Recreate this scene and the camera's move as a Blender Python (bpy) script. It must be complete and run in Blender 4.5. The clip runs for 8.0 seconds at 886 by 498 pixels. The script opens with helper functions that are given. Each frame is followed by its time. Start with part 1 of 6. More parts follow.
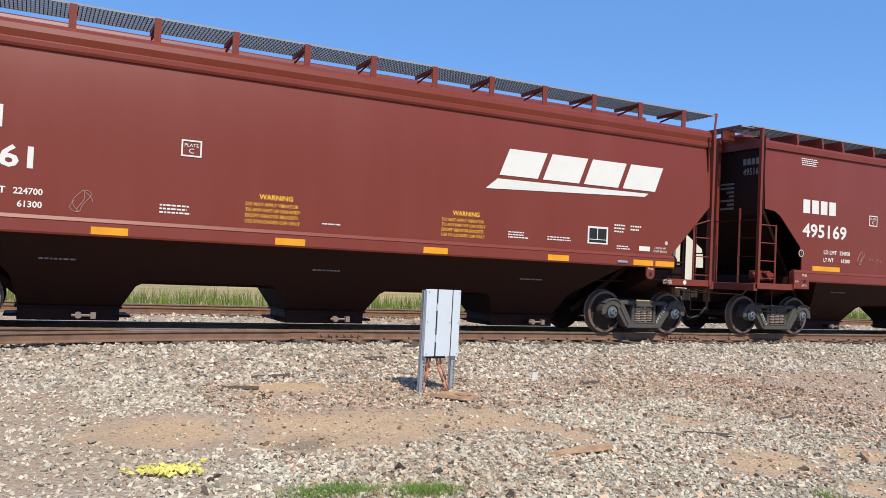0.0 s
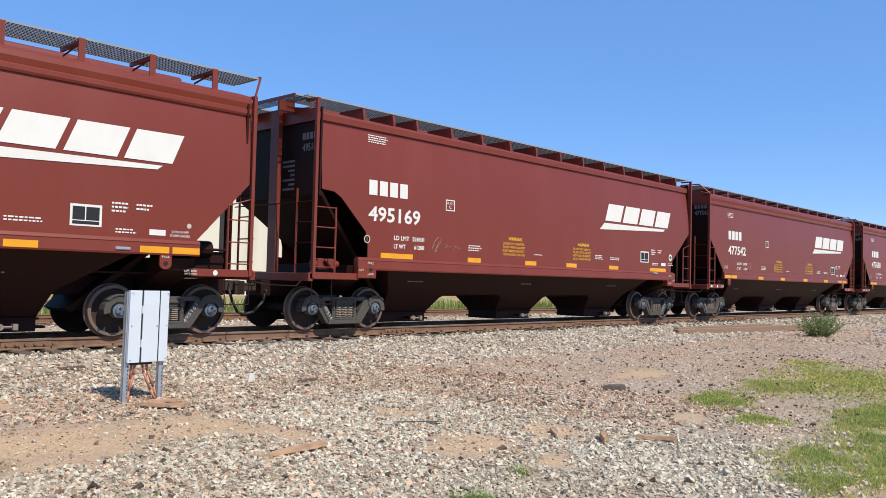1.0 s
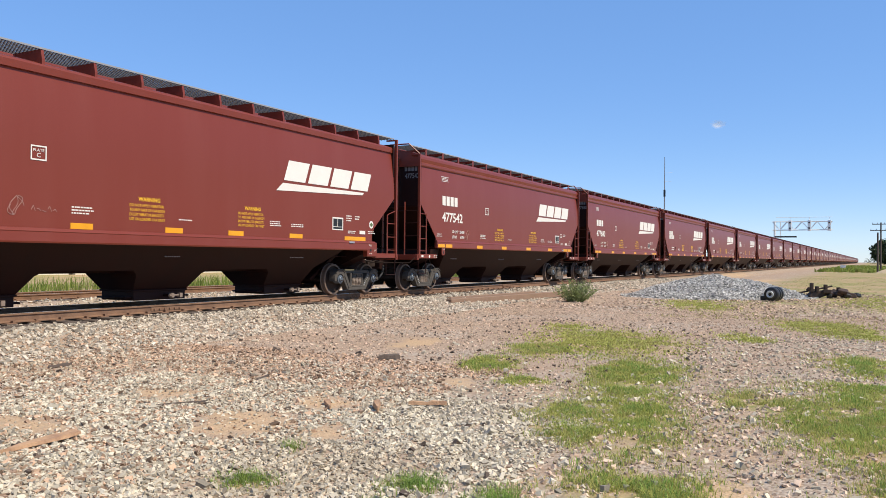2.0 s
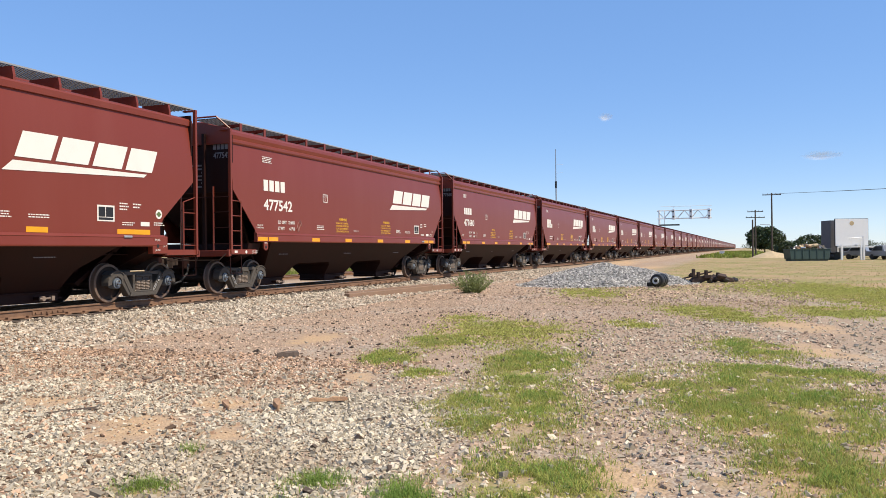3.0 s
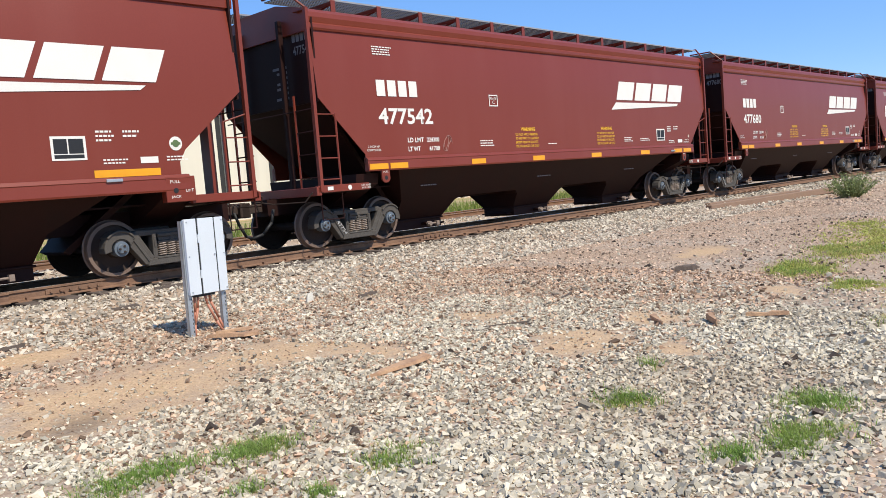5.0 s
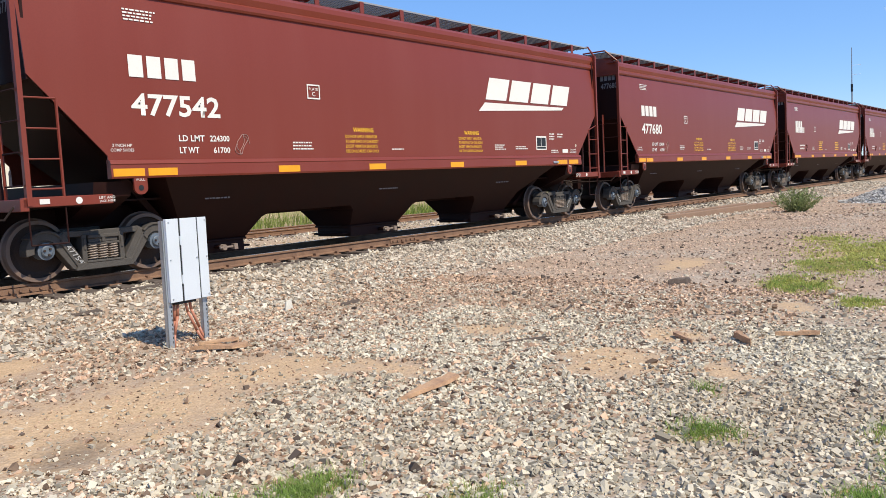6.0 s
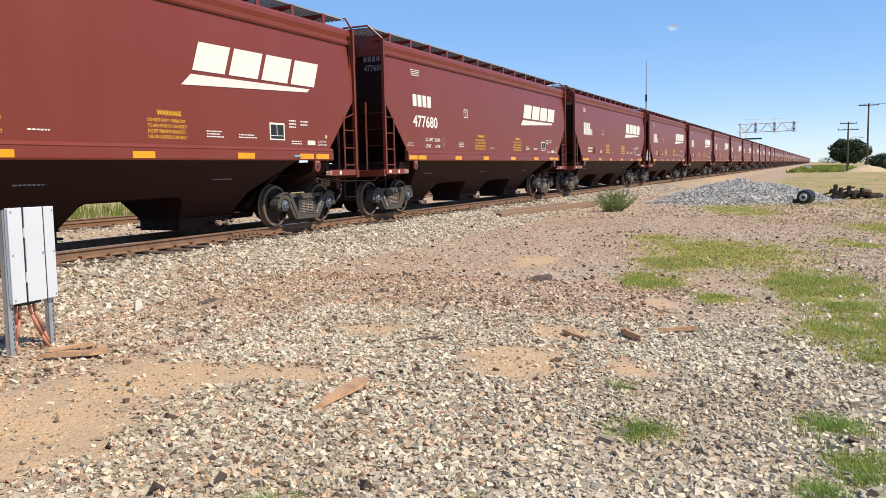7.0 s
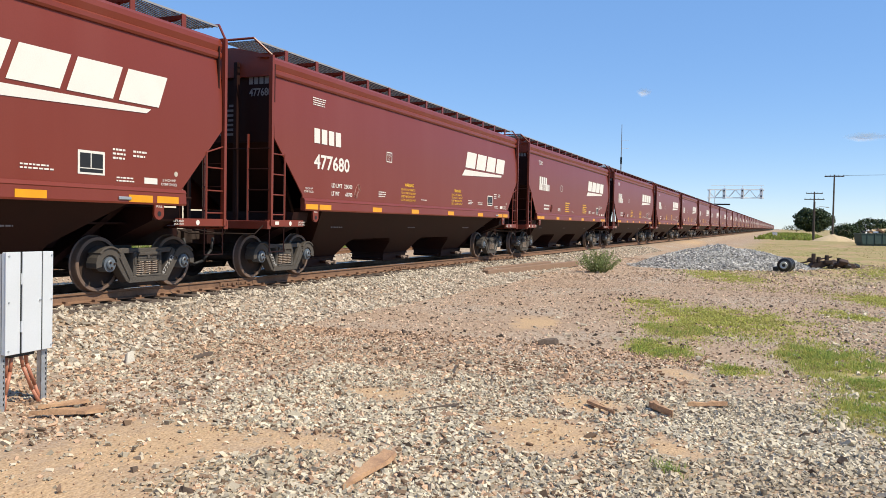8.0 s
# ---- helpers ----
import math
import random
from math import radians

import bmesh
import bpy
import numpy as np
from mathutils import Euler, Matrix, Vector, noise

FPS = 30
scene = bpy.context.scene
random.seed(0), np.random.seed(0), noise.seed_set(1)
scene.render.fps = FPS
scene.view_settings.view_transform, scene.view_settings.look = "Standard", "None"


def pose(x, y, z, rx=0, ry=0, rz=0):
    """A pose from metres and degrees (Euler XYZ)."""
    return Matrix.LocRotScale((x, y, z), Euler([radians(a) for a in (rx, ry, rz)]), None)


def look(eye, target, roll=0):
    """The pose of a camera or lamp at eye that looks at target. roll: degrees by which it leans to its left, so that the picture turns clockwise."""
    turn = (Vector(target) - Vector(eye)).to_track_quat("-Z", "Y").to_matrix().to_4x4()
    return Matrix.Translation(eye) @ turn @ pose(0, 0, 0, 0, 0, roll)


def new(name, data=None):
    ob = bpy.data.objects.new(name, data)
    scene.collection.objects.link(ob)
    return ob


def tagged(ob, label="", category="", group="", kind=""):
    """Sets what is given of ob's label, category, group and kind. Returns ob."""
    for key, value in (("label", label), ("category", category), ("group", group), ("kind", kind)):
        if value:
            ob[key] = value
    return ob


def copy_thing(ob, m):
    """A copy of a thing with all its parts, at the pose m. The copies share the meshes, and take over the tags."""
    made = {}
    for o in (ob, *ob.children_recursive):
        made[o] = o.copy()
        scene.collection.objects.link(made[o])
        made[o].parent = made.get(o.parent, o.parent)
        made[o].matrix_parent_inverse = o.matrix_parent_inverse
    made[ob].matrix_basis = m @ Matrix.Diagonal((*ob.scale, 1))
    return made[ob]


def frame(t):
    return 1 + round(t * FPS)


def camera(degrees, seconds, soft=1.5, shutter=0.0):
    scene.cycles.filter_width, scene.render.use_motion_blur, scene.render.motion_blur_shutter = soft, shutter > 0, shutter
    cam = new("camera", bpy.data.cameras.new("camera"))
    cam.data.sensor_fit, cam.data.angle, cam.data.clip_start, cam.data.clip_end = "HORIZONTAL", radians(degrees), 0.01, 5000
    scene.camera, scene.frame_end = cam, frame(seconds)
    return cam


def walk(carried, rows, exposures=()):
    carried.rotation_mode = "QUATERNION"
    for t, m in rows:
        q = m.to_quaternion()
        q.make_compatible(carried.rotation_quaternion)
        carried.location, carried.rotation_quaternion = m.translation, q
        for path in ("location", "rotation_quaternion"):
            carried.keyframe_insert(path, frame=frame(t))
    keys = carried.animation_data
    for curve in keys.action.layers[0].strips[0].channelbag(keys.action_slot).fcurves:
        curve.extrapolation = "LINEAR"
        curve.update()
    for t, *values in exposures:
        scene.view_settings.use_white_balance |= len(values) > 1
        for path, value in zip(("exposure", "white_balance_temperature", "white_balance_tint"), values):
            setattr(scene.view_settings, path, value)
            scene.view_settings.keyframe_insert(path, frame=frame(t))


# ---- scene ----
cam = camera(57.47, 8.0, soft=0.85)
PATH = [
    (0, pose(0.002, -0.003, 1.678, 91.67, -2.59, -27.10)),
    (0.5, pose(0.091, 0.032, 1.669, 91.63, -1.60, -37.98)),
    (1, pose(0.148, 0.011, 1.674, 92.20, -1.44, -46.48)),
    (1.5, pose(0.224, 0.013, 1.654, 91.06, -1.29, -55.13)),
    (2, pose(0.273, 0.014, 1.642, 90.65, -0.54, -62.03)),
    (2.2, pose(0.271, 0.031, 1.637, 90.94, -0.56, -63.82)),
    (3.3, pose(0.164, -0.024, 1.675, 89.86, 0.87, -69.94)),
    (3.5, pose(0.155, 0.018, 1.655, 89.33, 0.81, -68.67)),
    (4, pose(0.120, 0.248, 1.603, 87.39, 0.69, -58.37)),
    (4.2, pose(0.092, 0.375, 1.589, 86.85, -0.19, -53.83)),
    (5.3, pose(-0.116, 1.379, 1.636, 85.07, 5.21, -45.99)),
    (5.5, pose(-0.171, 1.583, 1.647, 84.20, 3.81, -47.91)),
    (6, pose(-0.164, 2.161, 1.693, 85.27, 2.92, -51.81)),
    (6.5, pose(-0.118, 2.611, 1.716, 86.22, 0.09, -60.94)),
    (6.6, pose(-0.164, 2.729, 1.705, 85.97, 1.37, -60.98)),
    (6.7, pose(-0.223, 2.824, 1.697, 85.71, 1.34, -65.78)),
    (6.8, pose(-0.293, 2.932, 1.698, 85.74, 1.25, -64.24)),
    (7, pose(-0.318, 3.041, 1.720, 84.39, 1.22, -65.08)),
    (7.5, pose(-0.215, 3.436, 1.721, 87.15, 1.35, -65.56)),
    (8, pose(-0.208, 3.688, 1.776, 88.14, -1.04, -67.15)),
]
walk(cam, PATH, exposures=[(0.0, -0.08, 6500, 10), (0.8, -0.05, 6500, 10), (1.6, 0.0, 6500, 10), (2.1, 0.02, 7100, 12), (3.5, 0.06, 7350, 13), (4.2, 0.06, 6900, 11), (5.5, 0.06, 6600, 10), (7.0, 0.08, 7250, 11), (8.0, 0.05, 7300, 10)])

# ---------------- world and sun ----------------
SUN_ELEV, SUN_FROM = radians(50), Vector((-0.05, -1.0))
world = bpy.data.worlds.new("sky")
scene.world = world
world.use_nodes = True
sky = world.node_tree.nodes.new("ShaderNodeTexSky")
sky.sky_type, sky.sun_disc = "NISHITA", False
sky.sun_elevation, sky.sun_rotation = SUN_ELEV, math.atan2(SUN_FROM.x, SUN_FROM.y)
sky.air_density, sky.dust_density, sky.ozone_density = 1.0, 0.0, 4.0
sky.altitude = 2000
back = world.node_tree.nodes["Background"]
back.inputs["Strength"].default_value = 0.255
deep = world.node_tree.nodes.new("ShaderNodeHueSaturation")
deep.inputs["Saturation"].default_value, deep.inputs["Hue"].default_value = 1.32, 0.510
even = world.node_tree.nodes.new("ShaderNodeGamma")
even.inputs["Gamma"].default_value = 0.8
world.node_tree.links.new(sky.outputs[0], even.inputs["Color"])
world.node_tree.links.new(even.outputs[0], deep.inputs["Color"])
haze = world.node_tree.nodes.new("ShaderNodeMixRGB")
haze.inputs[0].default_value, haze.inputs[2].default_value = 0.45, (0.80, 1.78, 3.75, 1)
world.node_tree.links.new(deep.outputs[0], haze.inputs[1])
world.node_tree.links.new(haze.outputs[0], back.inputs["Color"])
sun = new("sun", bpy.data.lights.new("sun", "SUN"))
sun.data.energy, sun.data.angle, sun.data.color = 4.6, radians(0.53), (1.0, 0.935, 0.815)
sd = SUN_FROM.normalized() * math.cos(SUN_ELEV)
sun.matrix_world = look((sd.x * 50, sd.y * 50, math.sin(SUN_ELEV) * 50), (0, 0, 0))

# ---------------- materials ----------------


def mat(name, base, rough=0.7, metal=0.0, spec=0.5, leafy=False, var=0.25, scale=3.0, fine=60.0, bump=0.15, second=None, amount=0.35, island=False, streak=False):
    """Base colour with stains at one scale and grain at another; second: the colour of the stains."""
    m = bpy.data.materials.new(name)
    m.use_nodes = True
    nt = m.node_tree
    nd, ln = nt.nodes, nt.links
    p = nd["Principled BSDF"]
    p.inputs["Roughness"].default_value, p.inputs["Metallic"].default_value = rough, metal
    p.inputs["Specular IOR Level"].default_value = spec
    tc = nd.new("ShaderNodeTexCoord")
    mp = nd.new("ShaderNodeMapping")
    mp.inputs["Scale"].default_value = (1, 1, 0.12) if streak else (1, 1, 1)
    ln.new(tc.outputs["Object"], mp.inputs[0])
    n1 = nd.new("ShaderNodeTexNoise")
    n1.inputs["Scale"].default_value, n1.inputs["Detail"].default_value = scale, 6
    ln.new(mp.outputs[0], n1.inputs["Vector"])
    n2 = nd.new("ShaderNodeTexNoise")
    n2.inputs["Scale"].default_value, n2.inputs["Detail"].default_value = fine, 3
    ln.new(tc.outputs["Object"], n2.inputs["Vector"])
    ramp = nd.new("ShaderNodeValToRGB")
    ramp.color_ramp.elements[0].position, ramp.color_ramp.elements[1].position = 0.42, 0.72
    ln.new(n1.outputs["Fac"], ramp.inputs[0])
    mx = nd.new("ShaderNodeMixRGB")
    mx.inputs[1].default_value = (*base, 1)
    mx.inputs[2].default_value = (*(second or [c * 0.6 for c in base]), 1)
    sc = nd.new("ShaderNodeMath")
    sc.operation = "MULTIPLY"
    sc.inputs[1].default_value = amount
    ln.new(ramp.outputs[0], sc.inputs[0])
    ln.new(sc.outputs[0], mx.inputs[0])
    hs = nd.new("ShaderNodeHueSaturation")
    mr = nd.new("ShaderNodeMapRange")
    mr.inputs["To Min"].default_value, mr.inputs["To Max"].default_value = 1 - var, 1 + var
    if island:
        ge = nd.new("ShaderNodeNewGeometry")
        ln.new(ge.outputs["Random Per Island"], mr.inputs["Value"])
    else:
        ln.new(n2.outputs["Fac"], mr.inputs["Value"])
    ln.new(mr.outputs[0], hs.inputs["Value"])
    ln.new(mx.outputs[0], hs.inputs["Color"])
    ln.new(hs.outputs[0], p.inputs["Base Color"])
    if leafy:
        tl = nd.new("ShaderNodeBsdfTranslucent")
        ln.new(hs.outputs[0], tl.inputs["Color"])
        ms = nd.new("ShaderNodeMixShader")
        ms.inputs[0].default_value = 0.45
        ln.new(p.outputs[0], ms.inputs[1])
        ln.new(tl.outputs[0], ms.inputs[2])
        ln.new(ms.outputs[0], nd["Material Output"].inputs["Surface"])
    if bump:
        b = nd.new("ShaderNodeBump")
        b.inputs["Strength"].default_value, b.inputs["Distance"].default_value = bump, 0.01
        ln.new(n2.outputs["Fac"], b.inputs["Height"])
        ln.new(b.outputs[0], p.inputs["Normal"])
    return m


PAINT = mat("oxide_red_paint", (0.198, 0.0342, 0.0172), 0.40, spec=0.40, var=0.10, scale=1.6, fine=45, bump=0.04, second=(0.220, 0.050, 0.031), amount=0.45, streak=True)
# the same oxide red, darkened to hold the shade of undersides and ends
PAINT_DARK_SHADED = mat("shade_darkened_red_paint", (0.027, 0.0088, 0.0068), 0.6, spec=0.15, var=0.15, scale=2.2, bump=0.08, second=(0.019, 0.0095, 0.008), amount=0.6, streak=True)
WHITE = mat("white_lettering", (0.78, 0.745, 0.665), 0.5, amount=0.12, var=0.08, bump=0.02)
YELLOW = mat("yellow_lettering", (0.90, 0.50, 0.03), 0.5, var=0.08, bump=0.02)
REFLECT = mat("orange_yellow_reflector", (0.85, 0.36, 0.01), 0.35, var=0.08, bump=0.02)
BLACK = mat("black_panel", (0.015, 0.015, 0.015), 0.5, var=0.1, bump=0.02)
GRATE = mat("dull_steel_grating", (0.11, 0.11, 0.115), 0.55, metal=0.2, var=0.15, bump=0.05)
CAST = mat("dusty_cast_steel", (0.092, 0.082, 0.071), 0.8, spec=0.25, var=0.35, scale=5, second=(0.06, 0.05, 0.042), amount=0.5, bump=0.3)
SPRING = mat("spring_steel", (0.30, 0.24, 0.195), 0.6, spec=0.3, var=0.2, second=(0.14, 0.07, 0.04), amount=0.5)
RUST = mat("rusty_wheel_steel", (0.055, 0.038, 0.030), 0.85, spec=0.2, var=0.3, scale=5, second=(0.05, 0.035, 0.03), amount=0.7, bump=0.3)
TREAD_AND_LIT_RIM = mat("worn_tread_and_sunlit_rim", (0.20, 0.135, 0.10), 0.6, metal=0.15, var=0.1, bump=0.03)
HUB = mat("blue_grey_hub_cap", (0.15, 0.18, 0.21), 0.5, metal=0.3, var=0.25, bump=0.2)
RUBBER = mat("black_rubber", (0.02, 0.02, 0.02), 0.6, var=0.2)
RAIL = mat("rusty_rail_steel", (0.25, 0.145, 0.09), 0.85, spec=0.2, var=0.25, scale=4, second=(0.12, 0.07, 0.05), amount=0.6, bump=0.25)
RAILTOP = mat("polished_rail_head", (0.48, 0.47, 0.46), 0.25, metal=0.9, var=0.1, bump=0.02)
TIE = mat("weathered_sleeper_wood", (0.12, 0.09, 0.07), 0.9, var=0.3, scale=6, bump=0.5)
ALU = mat("aluminium_paint", (0.82, 0.84, 0.85), 0.5, var=0.08, bump=0.02)
EDGE = mat("grey_walk_edge", (0.30, 0.31, 0.32), 0.6, var=0.1, bump=0.02)
GALV = mat("galvanised_steel", (0.50, 0.53, 0.55), 0.45, metal=0.6, var=0.12, scale=8, bump=0.05)
CABINET = mat("pale_grey_cabinet_paint", (0.66, 0.70, 0.72), 0.4, var=0.05, scale=2, second=(0.55, 0.58, 0.58), amount=0.3, bump=0.03)
CONDUIT = mat("orange_red_conduit", (0.50, 0.20, 0.12), 0.5, var=0.15)
WOOD = mat("split_red_brown_wood", (0.50, 0.30, 0.165), 0.85, var=0.3, scale=9, second=(0.24, 0.13, 0.08), amount=0.6, bump=0.5)
STONE = mat("crushed_limestone", (0.55, 0.482, 0.36), 0.9, var=0.45, scale=0.4, second=(0.40, 0.32, 0.22), amount=0.8, spec=0.2, bump=0.4, island=True)
BALLAST = mat("pale_ballast_rock", (0.51, 0.445, 0.345), 0.9, var=0.5, scale=0.6, second=(0.42, 0.335, 0.25), amount=0.7, spec=0.2, bump=0.4, island=True)
BROWNSTONE = mat("dusty_brown_gravel", (0.44, 0.295, 0.195), 0.95, spec=0.15, var=0.7, scale=0.5, second=(0.36, 0.235, 0.15), amount=0.7, bump=0.4, island=True)
FARSTONE = mat("dusty_tan_gravel", (0.54, 0.40, 0.29), 0.95, spec=0.15, var=0.5, scale=0.5, second=(0.47, 0.335, 0.235), amount=0.7, bump=0.4, island=True)
# ballast with the train's shadow put into its colour
SHADOW_BED = mat("shadow_darkened_ballast", (0.10, 0.085, 0.07), 0.9, spec=0.2, var=0.4, island=True)
CHIPS = mat("dark_wood_chips", (0.10, 0.07, 0.05), 0.9, var=0.5, island=True)
OLDBEAM = mat("weathered_timber", (0.27, 0.17, 0.11), 0.9, var=0.25, scale=5, bump=0.5)
DRY = mat("dry_straw_grass", (0.50, 0.42, 0.20), 0.8, leafy=True, spec=0.2, var=0.35, scale=0.25, second=(0.22, 0.25, 0.06), amount=0.7, bump=0.0, island=True)
PILE = mat("grey_crushed_rock", (0.44, 0.42, 0.375), 0.9, spec=0.2, var=0.5, scale=1.0, second=(0.33, 0.31, 0.29), amount=0.5, bump=0.4, island=True)
GRASS = mat("short_green_grass", (0.44, 0.455, 0.125), 0.7, leafy=True, spec=0.2, var=0.35, scale=1.2, second=(0.50, 0.43, 0.17), amount=0.7, bump=0.0, island=True)
NEARGRASS = mat("lush_green_grass", (0.24, 0.36, 0.08), 0.7, leafy=True, spec=0.2, var=0.35, scale=2.0, second=(0.40, 0.42, 0.12), amount=0.5, bump=0.0, island=True)
TALL = mat("tall_field_grass", (0.20, 0.27, 0.05), 0.7, leafy=True, spec=0.2, var=0.35, scale=0.4, second=(0.36, 0.32, 0.12), amount=0.7, bump=0.0, island=True)
LEAF = mat("dark_tree_leaves", (0.035, 0.06, 0.015), 0.6, var=0.5, scale=1, bump=0.0, island=True)
SHRUB = mat("grey_green_weed_leaves", (0.30, 0.35, 0.15), 0.7, leafy=True, spec=0.2, var=0.4, scale=2, bump=0.0, island=True)
CREAM = mat("cream_metal_cladding", (0.72, 0.66, 0.52), 0.6, var=0.05, scale=0.6, bump=0.03, streak=True)
DARKGAP = mat("dark_recess", (0.03, 0.03, 0.03), 0.8)
POLE = mat("creosoted_pole_wood", (0.09, 0.07, 0.055), 0.9, var=0.2)
BIN = mat("dark_green_bin_steel", (0.035, 0.07, 0.06), 0.55, var=0.2, bump=0.1)
SAND = mat("pale_sand", (0.55, 0.42, 0.25), 0.95, var=0.15, scale=3, bump=0.3)
SIGN = mat("white_sign_face", (0.82, 0.82, 0.80), 0.5, amount=0.06, var=0.03, bump=0.01)
DARKSTEEL = mat("black_greasy_steel", (0.03, 0.028, 0.026), 0.5, metal=0.3, var=0.3, bump=0.2)
CARPAINT = mat("grey_car_paint", (0.25, 0.26, 0.28), 0.3, var=0.05, bump=0.0)
GLASS = mat("dark_window_glass", (0.02, 0.025, 0.03), 0.08, var=0.02, bump=0.0)
YPAINT = mat("yellow_marking_paint", (0.78, 0.68, 0.16), 0.7, var=0.2, bump=0.3)
ROOFING = mat("dark_roof_sheet", (0.10, 0.10, 0.11), 0.7)


def ground_material():
    """Gravel, bare dirt and a worn path of tan earth, blended by noise and by the plan's patches."""
    m = bpy.data.materials.new("gravel_and_dirt_ground")
    m.use_nodes = True
    nt = m.node_tree
    nd, ln = nt.nodes, nt.links
    p = nd["Principled BSDF"]
    p.inputs["Roughness"].default_value = 0.95
    p.inputs["Specular IOR Level"].default_value = 0.15
    tc = nd.new("ShaderNodeTexCoord")

    def noise_tex(scale, detail=5, rough=0.6):
        n = nd.new("ShaderNodeTexNoise")
        n.inputs["Scale"].default_value, n.inputs["Detail"].default_value, n.inputs["Roughness"].default_value = scale, detail, rough
        ln.new(tc.outputs["Object"], n.inputs["Vector"])
        return n

    def ramp(src, a, b, ca=(0, 0, 0, 1), cb=(1, 1, 1, 1)):
        r = nd.new("ShaderNodeValToRGB")
        r.color_ramp.elements[0].position, r.color_ramp.elements[1].position = a, b
        r.color_ramp.elements[0].color, r.color_ramp.elements[1].color = ca, cb
        ln.new(src, r.inputs[0])
        return r

    def mix(fac, a, b):
        x = nd.new("ShaderNodeMixRGB")
        for sock, v in ((x.inputs[0], fac), (x.inputs[1], a), (x.inputs[2], b)):
            if isinstance(v, (tuple, float)):
                sock.default_value = v
            else:
                ln.new(v, sock)
        return x.outputs[0]

    vo = nd.new("ShaderNodeTexVoronoi")
    vo.inputs["Scale"].default_value = 38
    ln.new(tc.outputs["Object"], vo.inputs["Vector"])
    sep = nd.new("ShaderNodeSeparateColor")
    ln.new(vo.outputs["Color"], sep.inputs[0])
    peb = ramp(sep.outputs[0], 0.0, 1.0, (0.24, 0.19, 0.14, 1), (0.62, 0.53, 0.42, 1))
    big = noise_tex(0.35)
    mid = noise_tex(1.7)
    fine = noise_tex(30)
    dirt = mix(ramp(fine.outputs["Fac"], 0.3, 0.7).outputs[0], (0.43, 0.285, 0.16, 1), (0.66, 0.46, 0.275, 1))
    att = nd.new("ShaderNodeAttribute")
    att.attribute_name = "cover"
    s2 = nd.new("ShaderNodeSeparateColor")
    ln.new(att.outputs["Color"], s2.inputs[0])
    # dirt where the patch and the noise agree
    add = nd.new("ShaderNodeMath")
    add.operation = "ADD"
    ln.new(s2.outputs[0], add.inputs[0])
    sub = nd.new("ShaderNodeMath")
    sub.operation = "SUBTRACT"
    ln.new(mid.outputs["Fac"], sub.inputs[0])
    sub.inputs[1].default_value = 0.5
    edge = nd.new("ShaderNodeMath")
    edge.operation = "MULTIPLY_ADD"
    small = noise_tex(7, 6, 0.7)
    ln.new(small.outputs["Fac"], edge.inputs[0])
    edge.inputs[1].default_value, edge.inputs[2].default_value = 1.1, -0.55
    both = nd.new("ShaderNodeMath")
    both.operation = "MULTIPLY_ADD"
    ln.new(sub.outputs[0], both.inputs[0])
    both.inputs[1].default_value = 1.8
    ln.new(edge.outputs[0], both.inputs[2])
    ln.new(both.outputs[0], add.inputs[1])
    dfac = ramp(add.outputs[0], 0.25, 0.9)
    browner = mix(ramp(big.outputs["Fac"], 0.28, 0.52).outputs[0], peb.outputs[0], mix(0.65, peb.outputs[0], (0.40, 0.265, 0.165, 1)))
    col = mix(dfac.outputs[0], browner, dirt)
    add2 = nd.new("ShaderNodeMath")
    add2.operation = "ADD"
    ln.new(s2.outputs[1], add2.inputs[0])
    ln.new(both.outputs[0], add2.inputs[1])
    gfac = ramp(add2.outputs[0], 0.25, 0.85)
    tuft = noise_tex(3.0, 9, 0.8)
    turf = mix(ramp(tuft.outputs["Fac"], 0.40, 0.62).outputs[0], (0.17, 0.21, 0.055, 1), (0.47, 0.36, 0.165, 1))
    wide = noise_tex(0.22, 9, 0.75)
    turf = mix(ramp(wide.outputs["Fac"], 0.44, 0.58).outputs[0], turf, mix(fine.outputs["Fac"], (0.38, 0.24, 0.135, 1), (0.55, 0.385, 0.225, 1)))
    col = mix(gfac.outputs[0], col, turf)
    # third channel paints near-black: the train's shadow, and one dark stain
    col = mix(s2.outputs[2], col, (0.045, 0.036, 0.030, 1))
    ln.new(col, p.inputs["Base Color"])
    b = nd.new("ShaderNodeBump")
    b.inputs["Strength"].default_value, b.inputs["Distance"].default_value = 0.6, 0.014
    ln.new(vo.outputs["Distance"], b.inputs["Height"])
    b.invert = True
    ln.new(b.outputs[0], p.inputs["Normal"])
    return m


GROUND = ground_material()

# ---------------- mesh helpers ----------------


